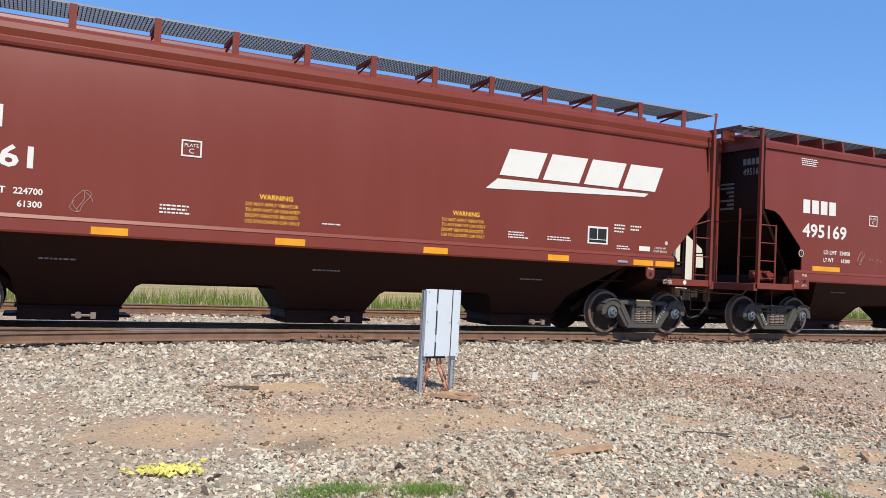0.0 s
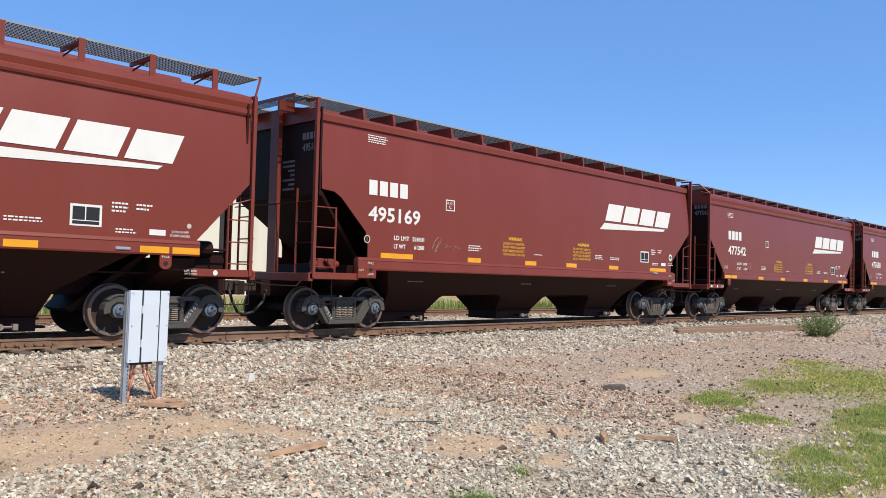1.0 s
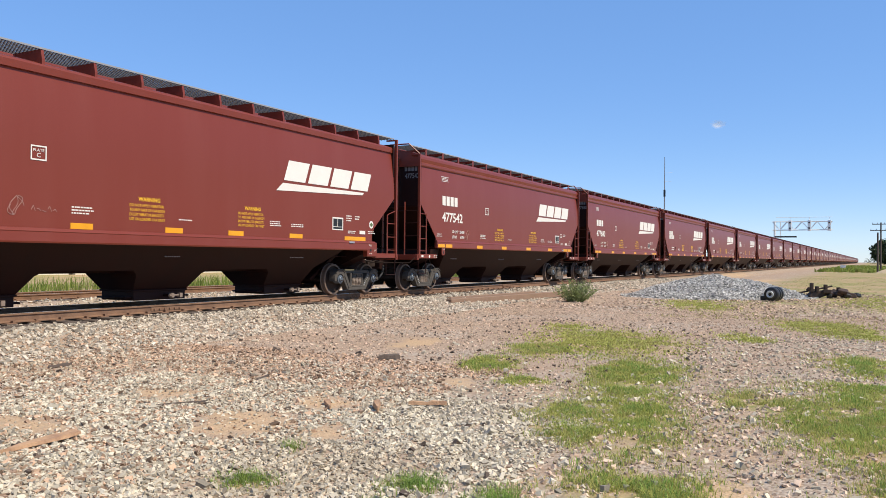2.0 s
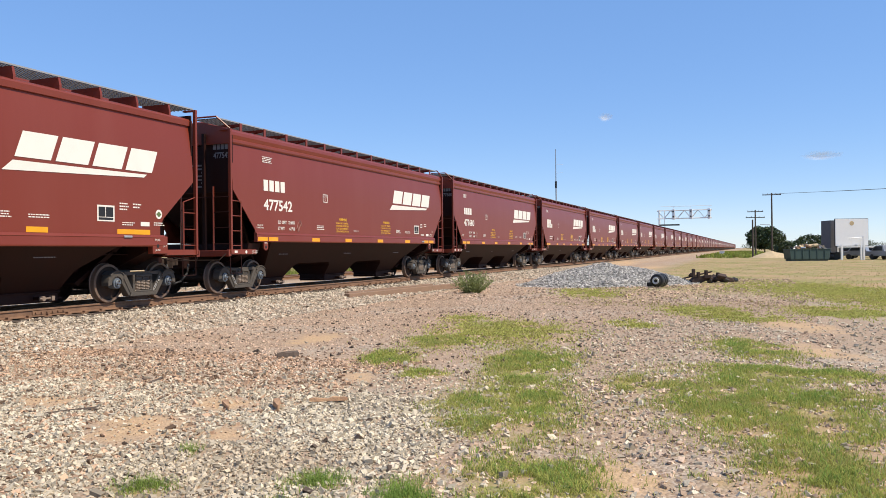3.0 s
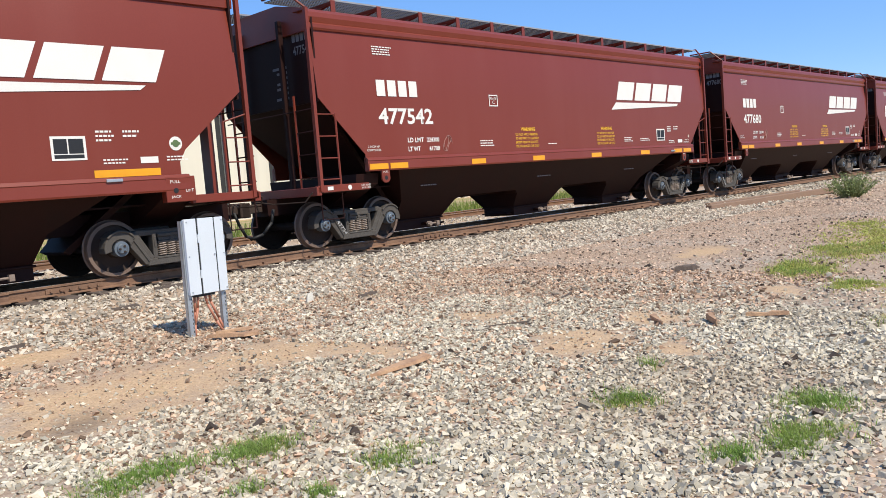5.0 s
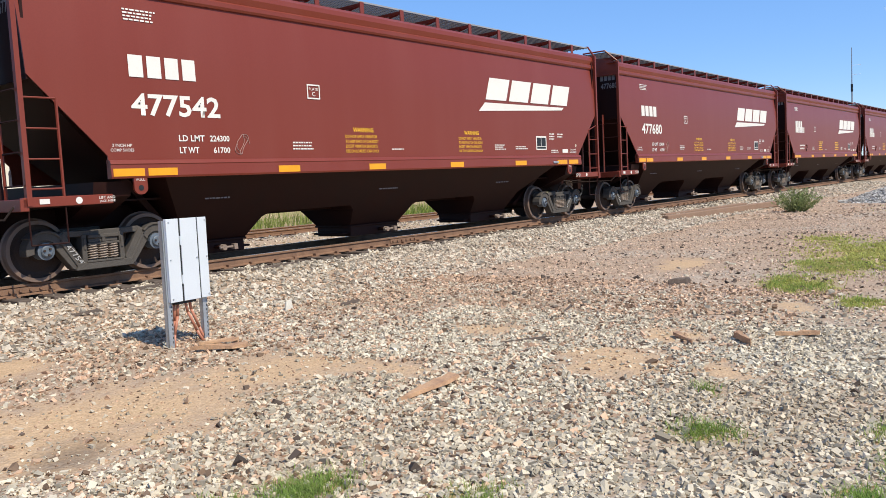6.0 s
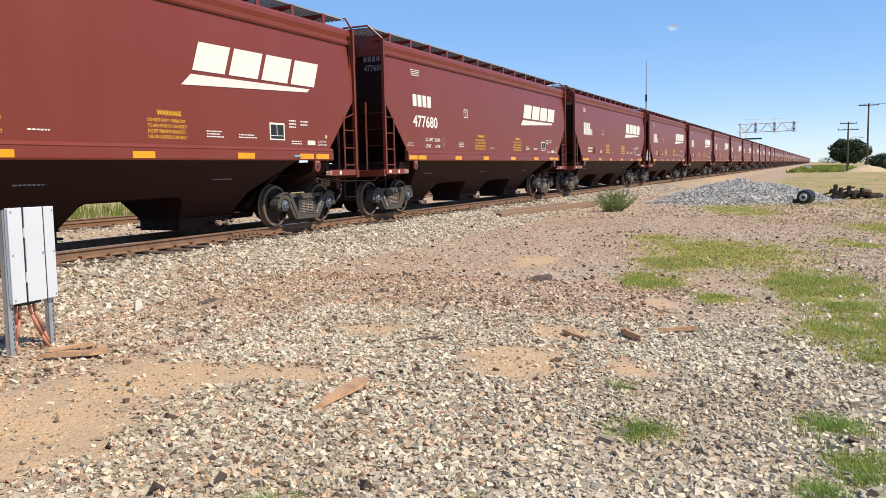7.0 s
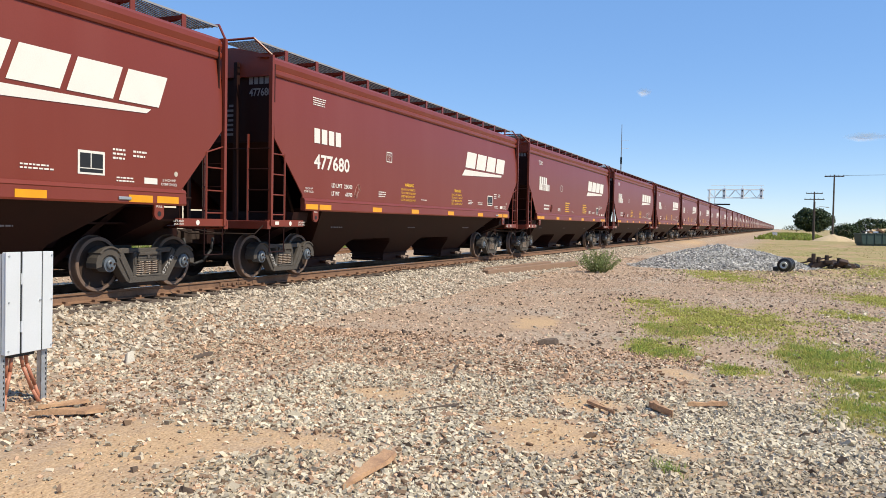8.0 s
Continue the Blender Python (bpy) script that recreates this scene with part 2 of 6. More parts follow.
class Shape:
    """Collects vertices and faces of one mesh."""

    def __init__(self):
        self.v, self.f, self.mi = [], [], []

    def add(self, verts, faces, slot=0):
        n = len(self.v)
        self.v += [tuple(q) for q in verts]
        self.f += [tuple(i + n for i in f) for f in faces]
        self.mi += [slot] * len(faces)
        return self

    def box(self, a, b, slot=0):
        x0, y0, z0 = a
        x1, y1, z1 = b
        return self.add([(x0, y0, z0), (x1, y0, z0), (x1, y1, z0), (x0, y1, z0), (x0, y0, z1), (x1, y0, z1), (x1, y1, z1), (x0, y1, z1)],
                        [(0, 3, 2, 1), (4, 5, 6, 7), (0, 1, 5, 4), (1, 2, 6, 5), (2, 3, 7, 6), (3, 0, 4, 7)], slot)

    def prism(self, poly, y0, y1, slot=0):
        """poly in x and z, from y0 to y1."""
        n = len(poly)
        vs = [(x, y0, z) for x, z in poly] + [(x, y1, z) for x, z in poly]
        return self.add(vs, [tuple(range(n)), tuple(range(2 * n - 1, n - 1, -1))] + [(i, i + n, (i + 1) % n + n, (i + 1) % n) for i in range(n)], slot)

    def along(self, poly, x0, x1, slot=0):
        """poly in y and z, from x0 to x1."""
        n = len(poly)
        vs = [(x0, y, z) for y, z in poly] + [(x1, y, z) for y, z in poly]
        return self.add(vs, [tuple(range(n)), tuple(range(2 * n - 1, n - 1, -1))] + [(i, i + n, (i + 1) % n + n, (i + 1) % n) for i in range(n)], slot)

    def tube(self, a, b, r0, r1=None, n=8, slot=0):
        a, b = Vector(a), Vector(b)
        r1 = r0 if r1 is None else r1
        q = (b - a).to_track_quat("Z", "Y")
        ring = [q @ Vector((math.cos(2 * math.pi * i / n), math.sin(2 * math.pi * i / n), 0)) for i in range(n)]
        vs = [a + d * r0 for d in ring] + [b + d * r1 for d in ring]
        return self.add(vs, [tuple(range(n - 1, -1, -1)), tuple(range(n, 2 * n))] + [(i, (i + 1) % n, (i + 1) % n + n, i + n) for i in range(n)], slot)

    def chain(self, pts, r, n=6, slot=0):
        for a, b in zip(pts, pts[1:]):
            self.tube(a, b, r, n=n, slot=slot)
        return self

    def lathe(self, profile, n=24, slot=0, slots=None):
        """profile of (radius, y), turned round the y axis."""
        k = len(profile)
        base = len(self.v)
        for i in range(n):
            c, s = math.cos(2 * math.pi * i / n), math.sin(2 * math.pi * i / n)
            self.v += [(r * c, y, r * s) for r, y in profile]
        for i in range(n):
            j = (i + 1) % n
            for m in range(k - 1):
                self.f.append((base + i * k + m, base + i * k + m + 1, base + j * k + m + 1, base + j * k + m))
                self.mi.append(slots[m] if slots else slot)
        return self

    def mesh(self, name, mats, smooth=False, bevel=0.0):
        me = bpy.data.meshes.new(name)
        me.from_pydata(self.v, [], self.f)
        for m in mats if isinstance(mats, (list, tuple)) else [mats]:
            me.materials.append(m)
        me.polygons.foreach_set("material_index", self.mi)
        bm = bmesh.new()
        bm.from_mesh(me)
        if bevel:
            bmesh.ops.remove_doubles(bm, verts=bm.verts, dist=1e-5)
            edges = [e for e in bm.edges if len(e.link_faces) == 2 and e.calc_face_angle(0) > 0.6]
            bmesh.ops.bevel(bm, geom=edges, offset=bevel, segments=1, affect="EDGES", clamp_overlap=True)
        bmesh.ops.recalc_face_normals(bm, faces=bm.faces)
        bm.to_mesh(me)
        bm.free()
        if smooth:
            me.polygons.foreach_set("use_smooth", [True] * len(me.polygons))
        return me


def part(name, shape, mats, parent=None, label="", at=None, smooth=False, bevel=0.0):
    """Links a shape (or a mesh) as one mesh object, under a thing or a part."""
    me = shape if isinstance(shape, bpy.types.Mesh) else shape.mesh(name, mats, smooth, bevel)
    ob = new(name, me)
    if parent is not None:
        ob.parent = parent
    if at is not None:
        ob.matrix_basis = at if isinstance(at, Matrix) else Matrix.Translation(at)
    if label:
        ob["label"] = label
    return ob


def thing(name, label, category, group="", kind="", m=None):
    ob = new(name)
    tagged(ob, label, category, group, kind)
    if m is not None:
        ob.matrix_basis = m
    return ob


def words(text, x, z, high, wide, material, parent, y=-1.606, name="lettering", align="LEFT"):
    """Built-in font on a side that faces -y; high: capital height; wide: overall width."""
    cu = bpy.data.curves.new(name, "FONT")
    cu.body, cu.size, cu.resolution_u, cu.offset = text, 1.0, 2, 0.022 if high > 0.08 else 0.006
    ob = new(name, cu)
    bpy.context.view_layer.update()
    me = bpy.data.meshes.new_from_object(ob.evaluated_get(bpy.context.evaluated_depsgraph_get()))
    bpy.data.objects.remove(ob)
    bpy.data.curves.remove(cu)
    co = np.empty(len(me.vertices) * 3)
    me.vertices.foreach_get("co", co)
    co = co.reshape(-1, 3)
    lo, hi = co.min(0), co.max(0)
    out = np.zeros_like(co)
    out[:, 0] = x + (co[:, 0] - lo[0]) / (hi[0] - lo[0]) * wide
    out[:, 1] = y
    out[:, 2] = z + (co[:, 1] - lo[1]) / (hi[1] - lo[1]) * high
    me.vertices.foreach_set("co", out.ravel())
    me.materials.clear()
    me.materials.append(material)
    return tagged(part(name, me, None, parent), kind="stuff" if high < 0.12 else "")

# ---------------- the plan ----------------
YC, ZR = 14.99, 0.53          # centre line and rail top of the near track
CAR_L, CAR_X = 18.05, 32.30      # coupled length; where the first-lettered car's end stands at 0 s
TRACK2 = 23.4                    # centre line of the far track
SLIDE = [(0, -0.00), (0.5, -2.37), (1, -4.71), (1.5, -7.04), (2, -9.37), (2.2, -10.30), (3.3, -15.45), (3.5, -16.39), (4, -18.75), (4.2, -19.69), (5.3, -24.83), (5.5, -25.77), (6, -28.11), (6.5, -30.43), (6.7, -31.36), (7, -32.76), (7.5, -35.11), (8, -37.46)]


def height(x, y):
    """Height of the ground: level, with a ballast bed under each track."""
    def bed(c, top, half, run):
        d = abs(y - c)
        k = min(1.0, max(0.0, 1 - (d - half) / run))
        return top * k * k * (3 - 2 * k)
    z = max(bed(YC, ZR - 0.23, 1.5, 2.3), bed(TRACK2, 0.22, 1.5, 1.6))
    z += 0.035 * noise.noise((x * 0.5, y * 0.5, 0)) + 0.02 * noise.noise((x * 1.7, y * 1.7, 3))
    if y < 12 and x < 60:
        z -= 0.05 * math.exp(-((x - 2.5) ** 2 + (y - 7.6) ** 2) / 3)
    return z


# patches: centre x and y, half length along the lot's wheel ruts, half width across them
RUTS = radians(18)
DIRT = [(3.05, 8.18, 1.15, 0.9), (1.35, 8.4, 0.8, 0.65), (4.7, 8.25, 0.8, 0.65), (6.4, 5.55, 0.62, 0.5), (7.75, 5.45, 0.3, 0.28), (5.25, 7.3, 0.3, 0.5), (7.2, 7.4, 0.4, 0.4), (9.9, 5.0, 0.4, 0.28),
        (6.4, 4.5, 0.24, 0.24), (13.9, 7.8, 0.9, 0.4), (6.24, 0.82, 0.45, 0.28), (14.3, -1.1, 1.0, 0.45), (18.7, -0.95, 1.4, 0.6), (3.2, 10.9, 0.5, 0.7), (75, 8.5, 24, 1.2)]
NEAR_TURF = [(3.13, 4.62, 0.20, 0.17), (2.78, 5.58, 0.24, 0.2), (2.11, 5.82, 0.3, 0.24), (4.16, 2.99, 0.16, 0.11), (4.53, 2.81, 0.25, 0.12), (5.75, 4.4, 0.15, 0.09), (2.5, 4.6, 0.08, 0.12), (2.34, 4.91, 0.12, 0.12),
             (5.2, 2.15, 0.31, 0.2), (5.35, 2.95, 0.22, 0.18), (4.85, 4.05, 0.18, 0.17), (4.75, 2.76, 0.14, 0.2)]
LOT_TURF = [(9.5, 2.5, 2.3, 0.45), (9.2, -0.15, 1.9, 0.9), (6.6, -0.5, 0.95, 0.4), (5.8, 1.45, 0.75, 0.45), (7.5, 2.45, 0.4, 0.3), (6.36, 0.23, 0.12, 0.12), (8.45, 2.9, 0.5, 0.35), (10.2, 1.3, 0.5, 0.25)]
MIDDLE_TURF = [(12.3, 3.1, 1.0, 0.6), (11.8, 5.3, 0.7, 0.35), (14.4, 0.0, 1.2, 0.5), (11.6, -0.25, 0.8, 0.6), (10.05, -0.95, 0.4, 0.5), (11.8, -1.05, 0.5, 0.5), (14.05, 5.36, 0.9, 0.45), (10.4, 4.2, 0.35, 0.3)]
FAR_TURF = [(16.2, 4.7, 2.1, 1.2), (19.0, 6.57, 0.85, 0.4), (18.4, 2.4, 0.95, 0.4), (20.7, 0.2, 1.2, 0.8), (22.7, 1.2, 1.6, 0.9), (31.0, 5.7, 2.8, 0.9), (34.8, -2.4, 5.5, 2.2), (22.9, -2.1, 1.6, 1.0), (26.0, -6.0, 6.0, 2.5)]
TURF = NEAR_TURF + LOT_TURF + MIDDLE_TURF + FAR_TURF


def cover(x, y, patches):
    best = 0.0
    if abs(x) < 40:
        k = min(1.0, 0.45 + 0.05 * abs(x))
        x, y = x + k * (0.35 * noise.noise((x * 0.9, y * 0.9, 11)) + 0.25 * noise.noise((x * 2.7, y * 2.7, 12))), y + k * (0.3 * noise.noise((x * 0.9, y * 0.9, 13)) + 0.25 * noise.noise((x * 2.7, y * 2.7, 14)))
    c, s = math.cos(RUTS), math.sin(RUTS)
    for cx, cy, a, b in patches:
        u, v = (x - cx) * c + (y - cy) * s, (y - cy) * c - (x - cx) * s
        d = (u / a) ** 2 + (v / b) ** 2
        if d < 4:
            best = max(best, 1 - d / 2.2)
    return max(0.0, best)


def field(x, y):
    """How much the far land is turf rather than gravel."""
    g = 0.0
    if y > 26:
        g = min(1, (y - 26) / 2)
    if x > 24 and y < 9:
        g = max(g, min(1, (x - 24) / 12) * min(1, (9 - y) / 4) * 0.9)
    if y < -5:
        g = max(g, min(1, (-5 - y) / 4) * 0.8)
    return g


def build_ground():
    def axis(fine0, fine1, step, far):
        a = list(np.arange(fine0, fine1, step))
        w, p = step, fine1
        while p < far:
            a.append(p)
            w *= 1.28
            p += w
        a.append(far)
        w, p, b = step, fine0, []
        while p > -far:
            w *= 1.28
            p -= w
            b.append(max(p, -far))
        return b[::-1] + a
    xs, ys = axis(-1.0, 22.0, 0.22, 3500.0), axis(-2.0, 26.4, 0.22, 3500.0)
    vs = [(x, y, height(x, y)) for x in xs for y in ys]
    n = len(ys)
    fs = [(i * n + j, (i + 1) * n + j, (i + 1) * n + j + 1, i * n + j + 1) for i in range(len(xs) - 1) for j in range(n - 1)]
    me = bpy.data.meshes.new("ground")
    me.from_pydata(vs, [], fs)
    me.materials.append(GROUND)
    at = me.color_attributes.new("cover", "FLOAT_COLOR", "POINT")
    cols = np.zeros((len(vs), 4))
    for i, (x, y, z) in enumerate(vs):
        # third value: painted shadow band of the train, plus a small ground stain
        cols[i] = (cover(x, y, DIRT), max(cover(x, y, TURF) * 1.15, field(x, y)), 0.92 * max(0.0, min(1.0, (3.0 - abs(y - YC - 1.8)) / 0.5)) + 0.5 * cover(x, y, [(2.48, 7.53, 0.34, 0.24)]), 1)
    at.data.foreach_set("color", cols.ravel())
    me.polygons.foreach_set("use_smooth", [True] * len(me.polygons))
    tagged(new("ground", me), "tan gravel and dirt ground with patches of short grass, train's shadow painted dark", "ground", kind="structure")


build_ground()

# ---------------- tracks ----------------


def rail_shape(x0, x1, bend=None):
    """A flat-bottomed rail along x at y = 0, its head's top at z = 0."""
    prof = [(-0.07, -0.17), (0.07, -0.17), (0.07, -0.155), (0.012, -0.135), (0.012, -0.045), (0.037, -0.035), (0.037, -0.004), (0.03, 0), (-0.03, 0), (-0.037, -0.004),
            (-0.037, -0.035), (-0.012, -0.045), (-0.012, -0.135), (-0.07, -0.155)]
    s = Shape()
    xs = [x0, x1] if bend is None else list(np.linspace(x0, x1, 14))
    for a, b in zip(xs, xs[1:]):
        n = len(prof)
        ya, yb = (0, 0) if bend is None else (bend(a), bend(b))
        vs = [(a, y + ya, z) for y, z in prof] + [(b, y + yb, z) for y, z in prof]
        s.add(vs, [(i, i + n, (i + 1) % n + n, (i + 1) % n) for i in range(n) if i != 7], 0)
        s.add(vs, [(7, 7 + n, 8 + n, 8)], 1)
    return s


def track(centre, top, name, label, ties):
    tr = thing(name, label, "railway track", kind="structure", m=Matrix.Translation((0, centre, top)))
    for side in (-1, 1):
        part("rail", rail_shape(-120, 1500), [RAIL, RAILTOP], tr, at=(0, side * 0.755, 0))
    tie = Shape().box((-0.115, -1.3, -0.36), (0.115, 1.3, -0.185)).mesh("sleeper", TIE, bevel=0.012)
    plate = Shape().box((-0.1, -0.17, -0.19), (0.1, 0.17, -0.168)).mesh("tie_plate", RAIL)
    spike = Shape().box((-0.022, -0.03, -0.19), (0.022, 0.045, -0.125)).mesh("spike", RAIL)
    for i in range(ties):
        x = -3 + i * 0.53 + random.uniform(-0.03, 0.03)
        t = part("sleeper", tie, None, tr, at=pose(x, random.uniform(-0.05, 0.05), random.uniform(-0.01, 0.01), 0, 0, random.uniform(-1, 1)))
        part("tie_plate", plate, None, t, at=(0, -0.755, 0))
        part("spike", spike, None, t, at=(0.06, -0.85, 0))
    return tr


near_track = track(YC, ZR, "near_track", "rusty steel rails on dark sleepers, bedded in pale ballast", 70)
far_track = track(TRACK2, 0.42, "far_track", "rusty empty track bedded in pale ballast", 40)
# joint bars with bolts on the near rail
bar = Shape().box((-0.45, -0.035, -0.13), (0.45, -0.012, -0.05))
for i in range(6):
    bar.tube((-0.37 + i * 0.148, -0.035, -0.09), (-0.37 + i * 0.148, -0.065, -0.09), 0.022, n=6)
bar = bar.mesh("joint_bar", RAIL)
for x in (5.2, 13.6, 21.5, 33.0):
    part("joint_bar", bar, None, near_track, at=(x, -0.755, 0))
# the diverging rail that leaves the near track towards the camera
turn = part("diverging_rail", rail_shape(-9, 4.2, lambda x: -0.0215 * (6.0 - x) ** 2), [RAIL, RAILTOP], near_track, at=(0, -0.765, -0.004))

# ---------------- the hopper cars ----------------
BAYS = (4.42, 8.77, 13.12)


def letter_blocks(x, z, w, h, slant, gap, parent, name="logo_block", y=-1.606):
    """Four plain slanted blocks in place of a brand's letters."""
    bw = (w - slant * h - 3 * gap) / 4
    for i in range(4):
        s = Shape()
        x0 = x + i * (bw + gap)
        q = lambda u, v: (x0 + u * bw + slant * v * h, y, z + v * h)
        s.add([q(0, 0), q(1, 0), q(1, 1), q(0, 1)], [(0, 1, 2, 3)])
        part(name, s, WHITE, parent)


def bars(x, z, w, h, rows, material, parent, name="small_print", y=-1.606):
    """Lines of print too small to read, as plain bars."""
    s = Shape()
    rh = h / rows
    for i in range(rows):
        ww = w * random.uniform(0.75, 1.0)
        u = x
        while u < x + ww:
            seg = min(random.uniform(0.06, 0.14) * max(0.5, w), x + ww - u)
            s.add([(u, y, z + h - i * rh), (u + seg, y, z + h - i * rh), (u + seg, y, z + h - i * rh - rh * 0.46), (u, y, z + h - i * rh - rh * 0.46)], [(0, 1, 2, 3)])
            u += seg + 0.03 * max(0.5, w)
    return tagged(part(name, s, material, parent), kind="stuff")


def quad(x0, z0, x1, z1, y=-1.606):
    return Shape().add([(x0, y, z0), (x1, y, z0), (x1, y, z1), (x0, y, z1)], [(0, 1, 2, 3)])


def wheelset_mesh(n=36):
    s = Shape()
    for side in (-1, 1):
        f = lambda y: side * y
        prof = [(0.09, f(0.93)), (0.13, f(0.90)), (0.15, f(0.83)), (0.30, f(0.79)), (0.385, f(0.80)), (0.395, f(0.855)), (0.45, f(0.855)), (0.457, f(0.84)), (0.462, f(0.745)), (0.486, f(0.73)),
                (0.486, f(0.715)), (0.40, f(0.71)), (0.385, f(0.745)), (0.16, f(0.76)), (0.11, f(0.70))]
        # slot 1: worn tread, and the outer rim face coloured as if sunlit
        s.lathe(prof, n, slots=[0, 0, 0, 0, 0, 1, 1, 1, 1, 0, 0, 0, 0, 0])
        # bearing end cap with three bolts
        s.lathe([(0.0, f(1.16)), (0.07, f(1.16)), (0.085, f(1.145)), (0.085, f(1.12)), (0.125, f(1.115)), (0.125, f(0.93)), (0.05, f(0.92))], n // 2 + 2, slot=2)
        for k in range(3 if n > 20 else 0):
            a = k * 2 * math.pi / 3
            s.tube((0.05 * math.cos(a), f(1.155), 0.05 * math.sin(a)), (0.05 * math.cos(a), f(1.18), 0.05 * math.sin(a)), 0.018, n=6, slot=0)
    s.tube((0, -0.75, 0), (0, 0.75, 0), 0.085, n=12)
    return s.mesh("wheelset", [RUST, TREAD_AND_LIT_RIM, HUB], smooth=False)


def side_frame_shape():
    """A cast bogie side frame in x and z about the bogie's middle, rail top at z = 0."""
    s = Shape()
    w = 0.075
    s.prism([(-0.74, 0.655), (-0.60, 0.725), (-0.34, 0.715), (0.34, 0.715), (0.60, 0.725), (0.74, 0.655), (0.56, 0.63), (-0.56, 0.63)], -w, w)
    for k in (-1, 1):
        # the hood over the bearing: a thick arch that ends in a blunt nose
        outer = [(k * (0.89 + 0.285 * math.cos(radians(a))), 0.457 + 0.285 * math.sin(radians(a))) for a in range(-12, 151, 18)]
        inner = [(k * (0.89 + 0.165 * math.cos(radians(a))), 0.457 + 0.155 * math.sin(radians(a))) for a in range(168, -13, -20)]
        s.prism(outer + inner, -0.115, 0.115)
        # a lip along the hood's crown, and the bearing's seat below it
        crown = [(k * (0.89 + r * math.cos(radians(a))), 0.457 + r * math.sin(radians(a))) for r, turn in ((0.305, 1), (0.27, -1)) for a in list(range(40, 141, 20))[::turn]]
        s.prism(crown, -0.14, 0.14)
        s.box((k * 0.89 - 0.12, -0.09, 0.565), (k * 0.89 + 0.12, 0.09, 0.625))
        # the leaning leg to the spring seat, with its stiffening rib
        s.prism([(k * 0.74, 0.64), (k * 0.60, 0.70), (k * 0.34, 0.27), (k * 0.40, 0.13), (k * 0.50, 0.15), (k * 0.735, 0.47)], -0.095, 0.095)
        s.prism([(k * 0.70, 0.60), (k * 0.66, 0.62), (k * 0.40, 0.20), (k * 0.44, 0.18)], -0.115, -0.09)
        # the column beside the springs, with its wear plate
        s.prism([(k * 0.335, 0.66), (k * 0.262, 0.66), (k * 0.262, 0.22), (k * 0.345, 0.22)], -0.09, 0.09)
        s.box((k * 0.30 - 0.02, -0.105, 0.42), (k * 0.30 + 0.02, -0.088, 0.60))
    s.prism([(-0.47, 0.125), (0.47, 0.125), (0.43, 0.235), (-0.43, 0.235)], -0.125, 0.125)
    s.box((-0.30, -0.135, 0.225), (0.30, -0.118, 0.262))
    return s


def spring_shape(n=10, ring=4):
    """A coil spring as one winding wire."""
    s = Shape()
    turns = 6
    pts = [(0.068 * math.cos(2 * math.pi * i / n), 0.068 * math.sin(2 * math.pi * i / n), 0.262 + 0.222 * i / (turns * n)) for i in range(turns * n + 1)]
    return s.chain(pts, 0.0125, n=ring)


def arc(cx, cz, r, a0, a1, n=8):
    return [(cx + r * math.cos(radians(a0 + (a1 - a0) * i / n)), cz + r * math.sin(radians(a0 + (a1 - a0) * i / n))) for i in range(n + 1)]


def wall_in(z):
    """How far the side leans in above the lettering: it is rolled towards the eaves."""
    return 0.0565 * max(0.0, z - 3.0) ** 2


def wall_shape(kind, side):
    """The side's outer skin, in strips that follow the roll, closed by a second skin inside."""
    s = Shape()
    out = side_outline(kind)
    zt = max(z for _, z in out)
    levels = sorted({z for _, z in out} | {3.0 + (zt - 3.0) * i / 8 for i in range(9)})

    def span(z):
        xs = []
        for (xa, za), (xb, zb) in zip(out, out[1:] + out[:1]):
            if min(za, zb) - 1e-6 <= z <= max(za, zb) + 1e-6 and abs(za - zb) > 1e-6:
                xs.append(xa + (xb - xa) * (z - za) / (zb - za))
        return (min(xs), max(xs)) if xs else (2.0, 16.0)
    n = len(levels)
    vs = []
    for depth in (1.60, 1.575):
        for z in levels:
            a, b = span(z)
            vs += [(a, side * (depth - wall_in(z)), z), (b, side * (depth - wall_in(z)), z)]
    for base in (0, 2 * n):
        s.add(vs[base:base + 2 * n], [(2 * i, 2 * i + 1, 2 * i + 3, 2 * i + 2) for i in range(n - 1)])
    edge = [2 * i for i in range(n)] + [2 * i + 1 for i in range(n - 1, -1, -1)]
    for i, j in zip(edge, edge[1:] + edge[:1]):
        s.add([vs[i], vs[j], vs[j + 2 * n], vs[i + 2 * n]], [(0, 1, 2, 3)])
    me = bpy.data.meshes.new("side_wall")
    me.from_pydata(s.v, [], [f if (side < 0) == (k < n - 1) or k >= 2 * n - 2 else f[::-1] for k, f in enumerate(s.f)])
    me.materials.append(PAINT)
    me.polygons.foreach_set("use_smooth", [k < 2 * n - 2 for k in range(len(me.polygons))])
    return me


def side_outline(kind):
    if kind == "posts":
        left = [(2.0, 1.62), (2.0, 1.80), (0.92, 2.92), (0.86, 4.24)]
        right = [(17.3, 4.24), (17.28, 2.88), (16.22, 1.76), (16.22, 1.62)]
    else:
        left = [(2.28, 1.45), (2.28, 1.85), (2.21, 2.16), (1.51, 2.84), (1.31, 2.95), (0.98, 2.98), (0.95, 4.5)]
        right = [(17.2, 4.5), (17.25, 2.98), (16.1, 2.0), (15.98, 1.8), (15.98, 1.45)]
    return left + right


